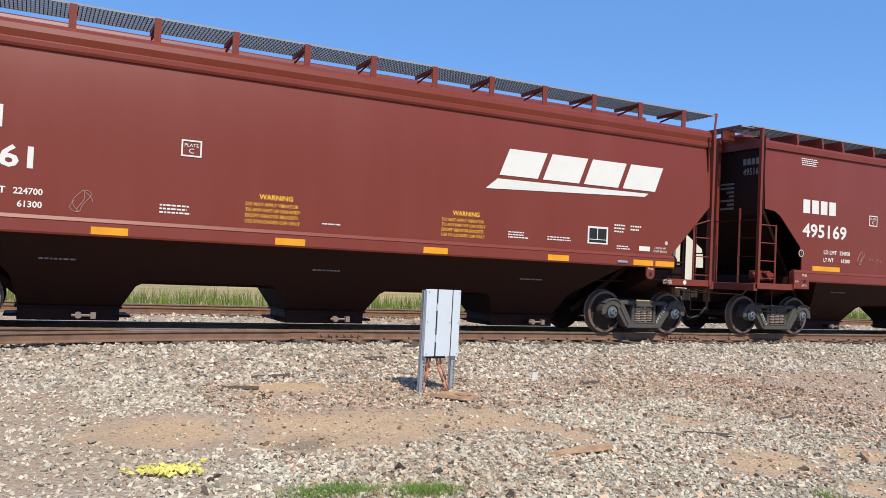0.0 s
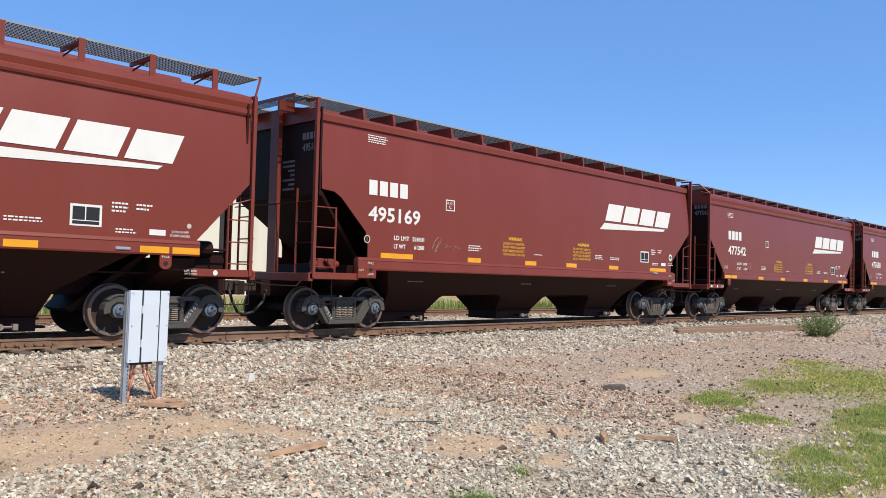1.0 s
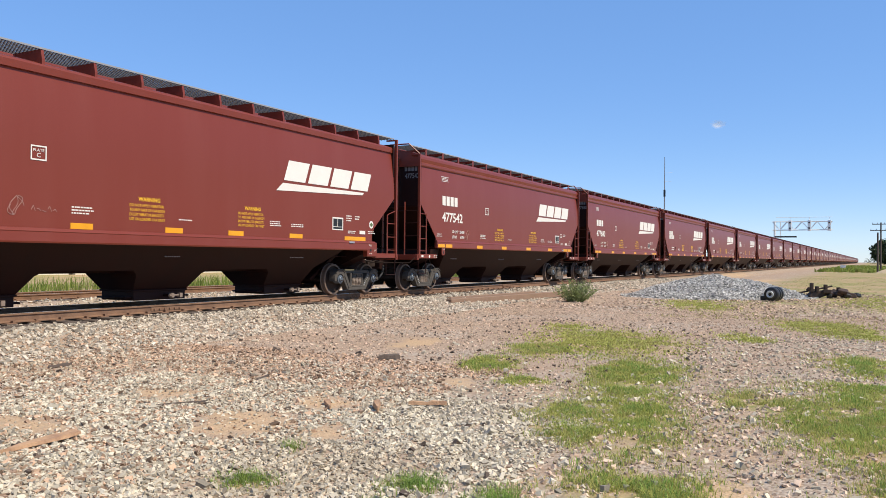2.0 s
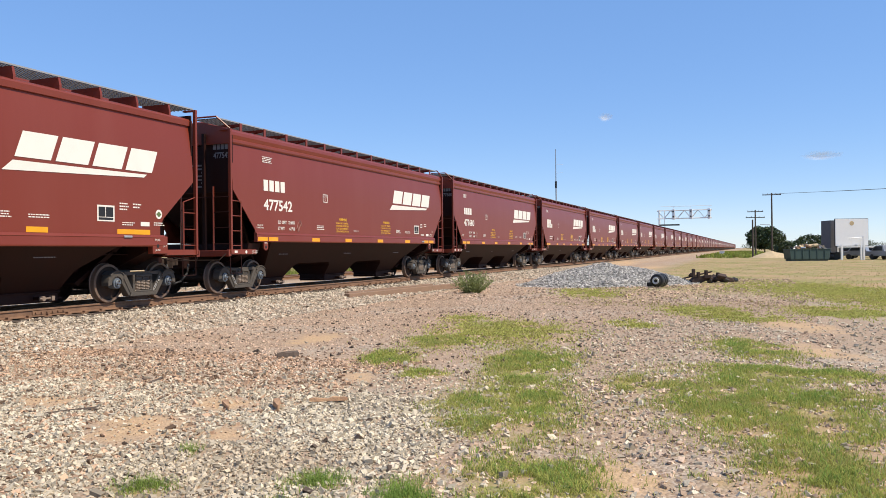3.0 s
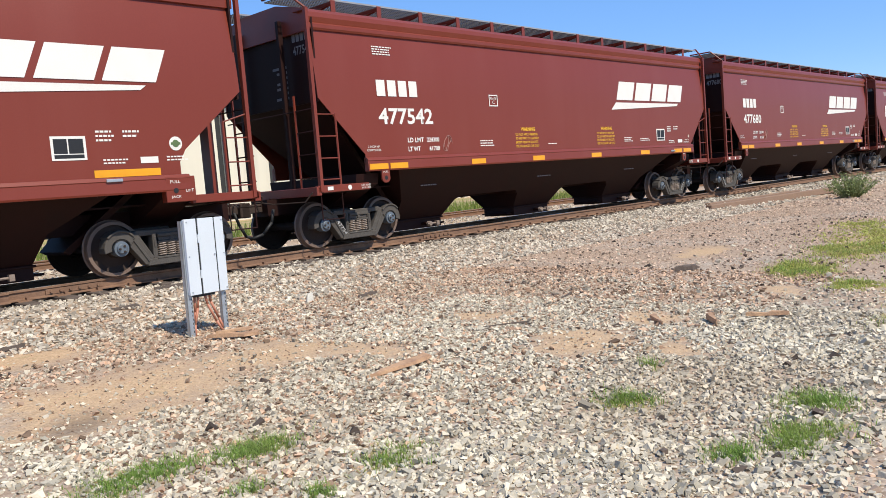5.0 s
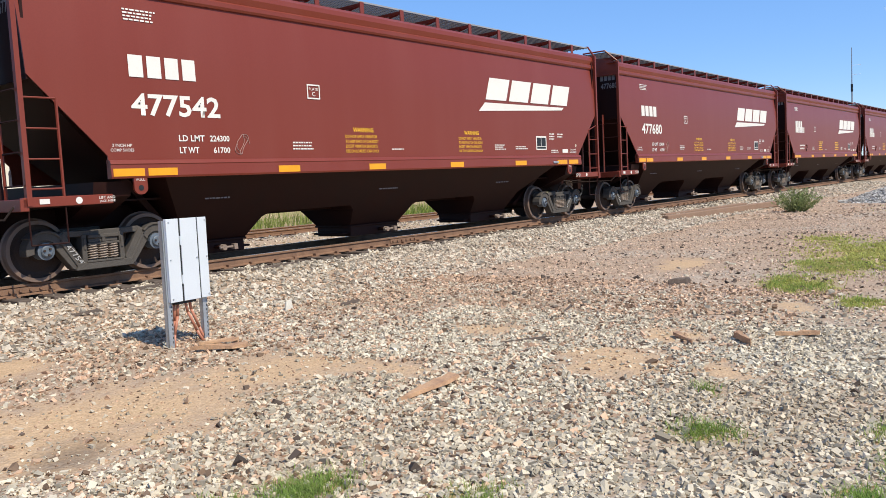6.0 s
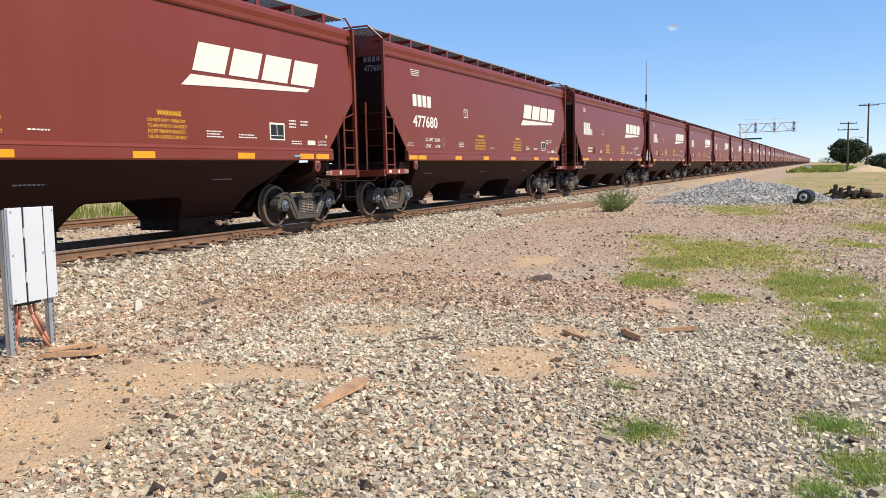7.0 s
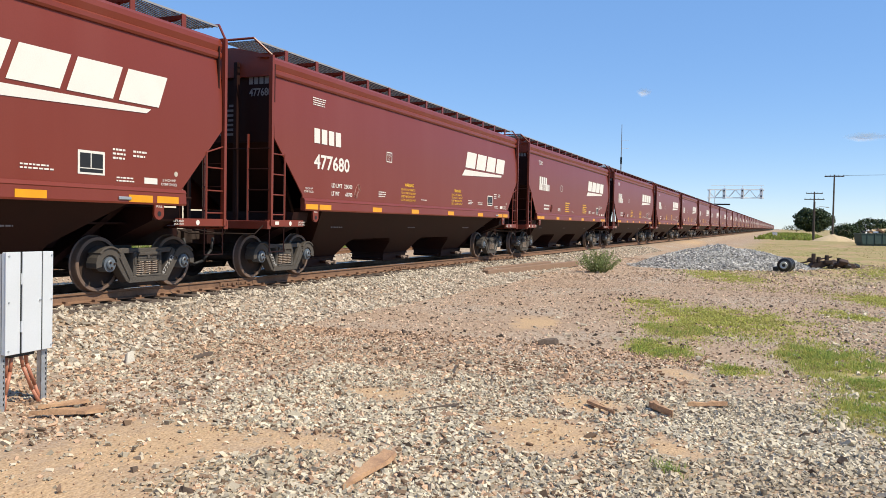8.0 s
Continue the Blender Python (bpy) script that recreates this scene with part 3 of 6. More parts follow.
def grating_mesh(x0, x1, y0, y1, z, pitch):
    s = Shape()
    for y in np.linspace(y0, y1, 8):
        s.box((x0, y - 0.004, z - 0.025), (x1, y + 0.004, z))
    x = x0
    while x < x1:
        s.box((x, y0, z - 0.012), (x + 0.014, y1, z - 0.002))
        x += pitch
    s.box((x0, y0 - 0.012, z - 0.02), (x1, y0, z + 0.014), 1)
    s.box((x0, y1, z - 0.02), (x1, y1 + 0.012, z + 0.014), 1)
    return s.mesh("running_board", [GRATE, EDGE])


SHARED = {}
CUBE_FACES = [(0, 3, 2, 1), (4, 5, 6, 7), (0, 1, 5, 4), (1, 2, 6, 5), (2, 3, 7, 6), (3, 0, 4, 7)]


def shared(key, make):
    if key not in SHARED:
        SHARED[key] = make()
    return SHARED[key]


def bogie(car, u, full=True):
    """Bolster with two side frames, their springs and two wheelsets, under a car."""
    b = part("bogie", shared("bolster", lambda: Shape().box((-0.2, -0.98, 0.42), (0.2, 0.98, 0.62)).box((-0.35, -0.4, 0.5), (0.35, 0.4, 0.74)).mesh("bogie", CAST, bevel=0.02)), None, car, at=(u, 0, 0))
    sf = shared(("side_frame", full), lambda: side_frame_shape().mesh("side_frame", CAST, bevel=0.015 if full else 0.0))
    sp = shared(("spring", full), lambda: (spring_shape() if full else spring_shape(5, 3)).mesh("coil_spring", SPRING))
    for side in (-1, 1):
        part("side_frame", sf, None, b, at=(0, side * 1.0, 0))
        for dx in (-0.165, 0, 0.165):
            part("coil_spring", sp, None, b, at=(dx, side * 1.05, 0))
        part("bolster_end", shared("wedge", lambda: Shape().box((-0.255, -0.05, 0.485), (0.255, 0.05, 0.525)).box((-0.235, -0.03, 0.525), (0.235, 0.04, 0.59)).box((-0.25, -0.06, 0.59), (0.25, 0.04, 0.645)).box((-0.03, -0.055, 0.525), (0.03, -0.02, 0.59)).mesh("bolster_end", CAST, bevel=0.008)), None, b, at=(0, side * 1.06, 0))
    for dx in (-0.89, 0.89):
        part("wheelset", shared(("wheelset", full), lambda: wheelset_mesh(36 if full else 14)), None, b, at=(dx, 0, 0.457))
    part("brake_beam", shared("beam", lambda: Shape().box((0.35, -0.7, 0.3), (0.42, 0.7, 0.4)).box((-0.42, -0.7, 0.3), (-0.35, 0.7, 0.4)).mesh("brake_beam", RUST)), None, b)
    return b


def hopper_shape(i):
    """One discharge bay under the sill, narrowing inwards and downwards."""
    s = Shape()
    half = lambda z: 0.42 + (z - 0.22) * 0.86
    c, zt, zg, zb = BAYS[i], 1.52, 0.78, 0.22
    mid = (BAYS[1] - BAYS[0]) / 2
    l = [(c - mid, zt), (c - mid, zg), (c - 1.12, zg), (c - 0.96, zg - 0.09)] if i else [(2.95, zt), (c - 0.88, 0.8)]
    r = [(c + 0.96, zg - 0.09), (c + 1.12, zg), (c + mid, zg), (c + mid, zt)] if i < 2 else [(c + 0.88, 0.8), (15.15, zt)]
    line = l + [(c - 0.72, zb), (c + 0.72, zb)] + r
    n = len(line)
    near = [(x, -half(z), z) for x, z in line]
    far = [(x, half(z), z) for x, z in line]
    s.add(near + far, [tuple(range(n)), tuple(range(2 * n - 1, n - 1, -1))] + [(k, k + 1, k + 1 + n, k + n) for k in range(n - 1)])
    return s


WALKWAY = {"early": (-1.45, -0.62, 5.0), "late": (-1.30, -0.55, 4.89), "wedge": (-1.42, -0.62, 4.92)}   # outer edge, inner edge, height


def hopper_car(kind, full=True, style="late"):
    """A three-bay covered hopper: posts: roof walk on upright posts; wedges: on triangular brackets. full: with ladders, lettering panels and brake gear."""
    car = thing("hopper_car", "oxide-red steel covered hopper car with white lettering, rolling on the track", "freight car", "cars of the train")
    zt = 4.24 if kind == "posts" else 4.5
    sb = 1.46 if kind == "posts" else 1.32
    for side in (-1, 1):
        part("side_wall", shared((kind, "wall", side), lambda: wall_shape(kind, side)), None, car)
        x0, x1 = (2.0, 16.25) if kind == "posts" else (1.98, 16.1)
        a, b = side * 1.60, side * 1.655
        part("side_sill", shared((kind, "sill", side), lambda: Shape().along([(a - side * 0.05, sb), (b, sb), (b + side * 0.012, sb + 0.03), (b, sb + 0.2), (b + side * 0.01, sb + 0.215), (b - side * 0.02, sb + 0.27), (a - side * 0.05, sb + 0.28)], x0, x1).mesh("side_sill", PAINT)), None, car)
    # roof with its rolled eaves
    if kind == "posts":
        edge = [(1.46, 4.20), (1.55, 4.21), (1.57, 4.25), (1.57, 4.32), (1.545, 4.345), (1.55, 4.36), (1.575, 4.45), (1.56, 4.54), (1.50, 4.60), (1.2, 4.69), (0.6, 4.82)]
    else:
        edge = [(1.43, 4.42), (1.535, 4.43), (1.545, 4.56), (1.52, 4.60), (1.2, 4.70), (0.6, 4.80)]
    ring = [(-y, z) for y, z in edge] + [(y, z) for y, z in reversed(edge)]
    part("roof", shared((kind, "roof"), lambda: Shape().along(ring, 0.86, 17.3).mesh("roof", PAINT, smooth=False)), None, car)
    part("hatch_trough", shared("trough", lambda: Shape().along([(-0.35, 4.80), (-0.30, 5.0), (0.30, 5.0), (0.35, 4.80)], 1.6, 16.5).mesh("hatch_trough", PAINT, bevel=0.03)), None, car)
    # end walls and slope sheets, in the red whose colour carries shade
    for m, u in (("left", 0), ("right", 1)):
        fx = (lambda x: x) if u == 0 else (lambda x: 18.17 - x)
        part("end_wall", shared((kind, "end", u), lambda: Shape().box((fx(0.93), -1.575, 2.85), (fx(0.97), 1.575, zt + 0.2)).mesh("end_wall", PAINT_DARK_SHADED)), None, car)
        part("slope_sheet", shared((kind, "slope", u), lambda: Shape().add([(fx(0.93), -1.57, 2.92), (fx(0.93), 1.57, 2.92), (fx(3.7), 0.5, 0.42), (fx(3.7), -0.5, 0.42), (fx(1.0), -1.57, 2.95), (fx(1.0), 1.57, 2.95), (fx(3.8), 0.5, 0.48), (fx(3.8), -0.5, 0.48)], CUBE_FACES).mesh("slope_sheet", PAINT_DARK_SHADED)), None, car)
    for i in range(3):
        # dirt and the shade below the sill are both in the bays' colour
        part("hopper_bay", shared(("hopper", i), lambda: hopper_shape(i).mesh("hopper_bay", PAINT_DARK_SHADED)), None, car, "dark dirty discharge hopper, shade included in its colour")
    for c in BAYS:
        g = shared("gate", lambda: Shape().box((-0.76, -0.52, 0.10), (0.76, 0.52, 0.34)).box((-0.95, -0.45, 0.15), (0.95, 0.45, 0.19)).box((-0.80, -0.56, 0.30), (0.80, 0.56, 0.34)).tube((0.12, -0.74, 0.2), (0.12, -0.5, 0.2), 0.04, n=8).mesh("outlet_gate", PAINT_DARK_SHADED, bevel=0.01))
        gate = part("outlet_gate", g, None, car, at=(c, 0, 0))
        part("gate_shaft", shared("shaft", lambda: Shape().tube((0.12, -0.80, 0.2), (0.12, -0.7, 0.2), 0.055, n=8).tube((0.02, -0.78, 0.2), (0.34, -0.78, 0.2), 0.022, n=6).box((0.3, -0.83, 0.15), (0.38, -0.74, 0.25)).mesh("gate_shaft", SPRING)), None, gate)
    part("centre_sill", shared("csill", lambda: Shape().box((0.45, -0.28, 0.72), (17.6, 0.28, 1.05)).mesh("centre_sill", PAINT_DARK_SHADED)), None, car)
    for u, sgn in ((0.0, 1), (18.05, -1)):
        part("coupler", shared(("coupler", sgn), lambda: Shape().box((min(sgn * 0.1, sgn * 0.6), -0.09, 0.80), (max(sgn * 0.1, sgn * 0.6), 0.09, 0.98)).prism([(-0.13 * sgn, 0.72), (0.2 * sgn, 0.74), (0.2 * sgn, 1.02), (-0.13 * sgn, 1.03)], -0.02, 0.2).prism([(-0.1 * sgn, 0.73), (0.12 * sgn, 0.73), (0.12 * sgn, 1.02), (-0.1 * sgn, 1.02)], -0.2, -0.07).mesh("coupler", RUST, bevel=0.02)), None, car, at=(u, 0, 0))
    # bogies
    for u in (2.10, 15.95):
        bogie(car, u, full)
    # running boards
    pitch = 0.06 if full else 0.35
    wo, wi, wz = WALKWAY[style]
    for side in (-1, 1):
        y0, y1 = (wo, wi) if side < 0 else (-wi, -wo)
        part("running_board", shared((style, "walk", side, full), lambda: grating_mesh(0.66, 17.5, y0, y1, wz, pitch)), None, car, "grey open steel grating")
    if kind == "posts":
        post = shared(("post", style), lambda: Shape().box((-0.055, wo - 0.035, 4.58), (0.055, wo - 0.012, wz - 0.01)).box((-0.025, wo - 0.012, wz - 0.09), (0.025, wi, wz - 0.025)).tube((0, wo, wz - 0.07), (0, wi - 0.1, wz - 0.17), 0.022, n=4).mesh("walk_support", PAINT))
        us = [1.72 + 1.235 * i for i in range(13)]
    else:
        post = shared("wedge_post", lambda: Shape().along([(-1.42, 4.895), (-0.62, 4.895), (-0.62, 4.78), (-1.46, 4.60), (-1.46, 4.72)], -0.03, 0.03).mesh("walk_support", PAINT))
        us = [2.2, 3.1, 3.85] + [5.05 + 1.15 * i for i in range(11)]
    for u in us:
        part("walk_support", post, None, car, at=(u, 0, 0))
    if kind != "posts":
        part("end_walk", shared("endwalk", lambda: grating_mesh(0.45, 0.86, -1.30, 1.30, 4.91, 0.05)), None, car, "grey open steel grating")
        part("end_walk_bracket", shared("endwalkb", lambda: Shape().box((0.45, -0.72, 4.62), (0.86, -0.68, 4.885)).box((0.45, 0.68, 4.62), (0.86, 0.72, 4.885)).box((0.43, -1.3, 4.86), (0.45, 1.3, 4.93)).mesh("end_walk_bracket", PAINT)), None, car)
    if full:
        for u in us[::3]:
            part("walk_support", post, None, car, at=pose(u, 0, 0, 0, 0, 180))
    # corner posts, ladders, end platforms
    for end in (0, 1):
        fx = (lambda x: x) if end == 0 else (lambda x: 18.15 - x)
        bx = lambda s, x0, x1, ya, yb, z0, z1: s.box((min(fx(x0), fx(x1)), ya, z0), (max(fx(x0), fx(x1)), yb, z1))
        part("end_platform", shared((kind, "plat", end), lambda: bx(bx(bx(Shape(), 0.72, 2.02, -1.62, -1.52, 1.10, 1.24), 0.72, 2.02, 1.52, 1.62, 1.10, 1.24), 0.68, 0.80, -1.62, 1.62, 1.05, 1.22).mesh("end_platform", PAINT, bevel=0.008)), None, car)
        for side in (-1, 1):
            y = side * 1.6
            part("corner_post", shared((kind, "cpost", end, side), lambda: bx(bx(Shape(), 0.77, 0.84, y - 0.04, y + 0.04, 1.12, zt + 0.36), 0.76, 0.85, min(y, side * 1.25), max(y, side * 1.25), zt + 0.32, zt + 0.36).mesh("corner_post", PAINT)), None, car)
        # end posts of the posts type take the red with shade painted in
        for y, half in ((-0.74, 0.04), (0.74, 0.04)) if kind == "posts" else ((-0.18, 0.15),):
            part("end_post", shared((kind, "epost", end, y), lambda: bx(Shape(), 0.74, 0.84, y - half, y + half, 1.15, zt + 0.25).mesh("end_post", PAINT_DARK_SHADED if kind == "posts" else PAINT)), None, car)
        if not full:
            continue
        top, rx = 2.62 if end == 0 else 2.45, 1.37 if kind == "wedges" and end == 0 else 1.30
        lad = part("side_ladder", shared((kind, "ladder", end), lambda: Shape().tube((fx(rx), -1.6, 1.2), (fx(rx), -1.6, top), 0.022, n=6).mesh("side_ladder", PAINT)), None, car)
        for i, z in enumerate((1.35, 1.76, 2.18, 2.60)):
            part("rung", shared((kind, "rung", end, i), lambda: Shape().tube((fx(0.80), -1.6, z), (fx(rx), -1.6, min(z, top)), 0.014, n=6).mesh("rung", PAINT)), None, lad)
        part("sill_step", shared((kind, "step", end), lambda: Shape().chain([(fx(0.80), -1.58, 1.12), (fx(0.80), -1.58, 0.58), (fx(1.32), -1.58, 0.58), (fx(1.32), -1.58, 1.12)], 0.012).mesh("sill_step", PAINT_DARK_SHADED)), None, car)
        elad = part("end_ladder", shared((kind, "eladder", end), lambda: Shape().tube((fx(0.74), -1.08, 1.2), (fx(0.74), -1.08, 3.0), 0.025, n=6).mesh("end_ladder", PAINT)), None, car)
        for i, z in enumerate((1.40, 1.85, 2.28, 2.70)):
            part("rung", shared((kind, "erung", end, i), lambda: Shape().tube((fx(0.74), -1.6, z), (fx(0.74), -1.08 if z < 2.6 else 1.3, z), 0.014, n=6).mesh("rung", PAINT_DARK_SHADED)), None, elad)
        part("cut_lever", shared(("lever", end), lambda: Shape().chain([(fx(0.62), -1.55, 1.12), (fx(0.55), -1.4, 0.95), (fx(0.45), -0.5, 0.95), (fx(0.3), -0.1, 1.02)], 0.014).mesh("cut_lever", RUST)), None, car)
        part("air_hose", shared(("hose", end), lambda: Shape().chain([(fx(0.5), -0.4, 0.85), (fx(0.42), -0.42, 0.6), (fx(0.25), -0.35, 0.38), (fx(0.0), -0.25, 0.30)], 0.03, n=8).mesh("air_hose", RUBBER, smooth=True)), None, car)
        if kind == "posts":
            part("walk_end_rail", shared((style, "erail", end), lambda: Shape().chain([(fx(0.8), -1.6, zt + 0.36), (fx(0.60), wo, wz + 0.03), (fx(0.60), wi, wz + 0.03)], 0.025).mesh("walk_end_rail", PAINT)), None, car)
        if kind == "posts":
            lug = Shape().prism([(-0.11, 0.14)] + arc(0, 0, 0.12, 200, 340, 8)[0:] + [(0.11, 0.14)], -0.02, 0.02)
            part("pull_lug", shared("lug", lambda: lug.mesh("pull_lug", PAINT)), None, car, at=(2.47 if end == 0 else 15.6, -1.63, 1.33))
            part("lug_hole", shared("lughole", lambda: Shape().lathe([(0.0, -0.023), (0.045, -0.023)], 12).mesh("lug_hole", BLACK)), None, car, at=(2.47 if end == 0 else 15.6, -1.63, 1.31))
            words("PULL", (2.47 if end == 0 else 15.6) - 0.07, 1.415, 0.035, 0.14, WHITE, car, y=-1.654, name="jacking_text")
            for row, line in enumerate(("LIFT AND", "JACK HERE")):
                words(line, 1.80 if end == 0 else 15.98, 1.175 - 0.055 * row, 0.04, 0.25, WHITE, car, y=-1.626, name="jacking_text")
        else:
            part("jacking_pad", shared(("pad", end), lambda: bx(Shape(), 1.97, 2.50, -1.66, -1.5, 1.14, 1.56).mesh("jacking_pad", PAINT, bevel=0.01)), None, car)
            part("lug_hole", shared("lughole", lambda: Shape().lathe([(0.0, -0.023), (0.045, -0.023)], 12).mesh("lug_hole", BLACK)), None, car, at=(fx(2.33), -1.645, 1.33))
            words("PULL", fx(2.33) - 0.09, 1.45, 0.05, 0.18, WHITE, car, y=-1.664, name="jacking_text")
            words("JACK", fx(2.33) - 0.09, 1.20, 0.05, 0.18, WHITE, car, y=-1.664, name="jacking_text")
            words("LIFT", fx(2.08) - 0.07, 1.30, 0.05, 0.14, WHITE, car, y=-1.664, name="jacking_text")
    if full:
        # brake gear on the left platform
        if kind == "posts":
            part("brake_wheel", shared("bwheel", lambda: Shape().lathe([(0.20, 0.0), (0.22, 0.02), (0.24, 0.0), (0.22, -0.02), (0.20, 0.0)], 18).box((-0.2, -0.01, -0.015), (0.2, 0.01, 0.015)).box((-0.015, -0.01, -0.2), (0.015, 0.01, 0.2)).mesh("brake_wheel", RUST)), None, car, at=pose(16.75, -0.9, 2.2, 0, 0, 90))
        if kind != "posts":
            part("brake_valve", shared("bvalve", lambda: Shape().box((-0.25, -0.15, -0.12), (0.2, 0.12, 0.12)).tube((-0.35, -0.05, 0), (0.35, -0.05, 0), 0.09, n=10).tube((-0.1, -0.2, 0.1), (0.12, -0.2, -0.1), 0.05, n=8).mesh("brake_valve", PAINT, bevel=0.015)), None, car, at=(1.45, -1.1, 1.42))
        if kind == "posts":
            part("air_tank", shared("tank", lambda: Shape().tube((-0.5, 0, 0), (0.5, 0, 0), 0.2, n=14).tube((-0.58, 0, 0), (-0.5, 0, 0), 0.1, 0.2, n=14).tube((0.5, 0, 0), (0.58, 0, 0), 0.2, 0.1, n=14).mesh("air_tank", PAINT_DARK_SHADED, smooth=False)), None, car, at=(16.9, 0.3, 1.5))
        if style == "early":
            part("valve_box", shared("vbox", lambda: Shape().box((-0.35, -0.35, -0.2), (0.35, 0.35, 0.22)).tube((-0.45, -0.1, 0.05), (0.45, -0.1, 0.05), 0.13, n=12).tube((0.1, 0.36, 0.0), (0.1, 0.75, 0.0), 0.1, n=10).mesh("valve_box", PAINT_DARK_SHADED, bevel=0.02)), None, car, at=(16.85, -0.55, 1.36))
        if kind == "posts":
            part("brake_cylinder", shared("bcyl", lambda: Shape().tube((-0.25, 0, 0), (0.25, 0, 0), 0.16, n=12).tube((0.25, 0, 0), (0.6, 0, 0), 0.03, n=6).mesh("brake_cylinder", PAINT_DARK_SHADED)), None, car, at=(16.6, -0.95, 1.62))
        # underframe plates, likewise in the red darkened for shade
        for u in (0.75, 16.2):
            part("platform_floor", shared(("floor", u), lambda: Shape().box((u, -1.5, 1.08), (u + 1.15, 1.5, 1.11)).mesh("platform_floor", PAINT_DARK_SHADED)), None, car)
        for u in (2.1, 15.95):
            part("body_bolster", shared(("bolster", u), lambda: Shape().along([(-1.5, 1.42), (1.5, 1.42), (1.45, 1.2), (0.5, 0.80), (-0.5, 0.80), (-1.45, 1.2)], u - 0.3, u + 0.3).mesh("body_bolster", PAINT_DARK_SHADED)), None, car)
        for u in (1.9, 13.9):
            part("shear_plate", shared(("shear", u), lambda: Shape().box((u, -0.9, 1.12), (u + 2.3, 0.9, 1.15)).mesh("shear_plate", PAINT_DARK_SHADED)), None, car)
    return car


CREAM_MARK = mat("faded_cream_decal", (0.55, 0.50, 0.40), 0.7, bump=0.0)
EMBLEM = mat("faded_green_print", (0.10, 0.16, 0.06), 0.7, bump=0.0)
PRINT_PALE = mat("worn_white_stencil", (0.42, 0.41, 0.39), 0.8, bump=0.0)
PRINT_FAINT = mat("faded_grey_stencil", (0.24, 0.22, 0.215), 0.8, bump=0.0)
WHITE_FAINT = mat("faded_chalk_mark", (0.40, 0.24, 0.20), 0.8, bump=0.0)


LAYOUT = {
    "late": dict(ref=[(2.03, 0.51), (2.60, 0.51), (5.16, 0.5), (7.49, 0.49), (10.15, 0.5), (12.82, 0.52), (14.9, 0.53), (15.53, 0.52)], logo=11.42, num=2.44, plate=6.0, zref=1.49, yref=-1.668, notice=3.8),
    "early": dict(ref=[(2.0, 0.5), (4.6, 0.53), (7.44, 0.52), (10.2, 0.5), (12.94, 0.51), (15.11, 0.54), (15.71, 0.53)], logo=11.48, num=2.17, plate=5.86, zref=1.49, yref=-1.668, notice=3.8),
    "wedge": dict(ref=[(2.66, 1.0), (5.56, 0.5), (7.88, 0.5), (9.8, 0.52), (12.06, 0.54), (14.54, 1.08)], logo=11.50, num=2.27, plate=4.72, zref=1.60, yref=-1.606, notice=4.12)}


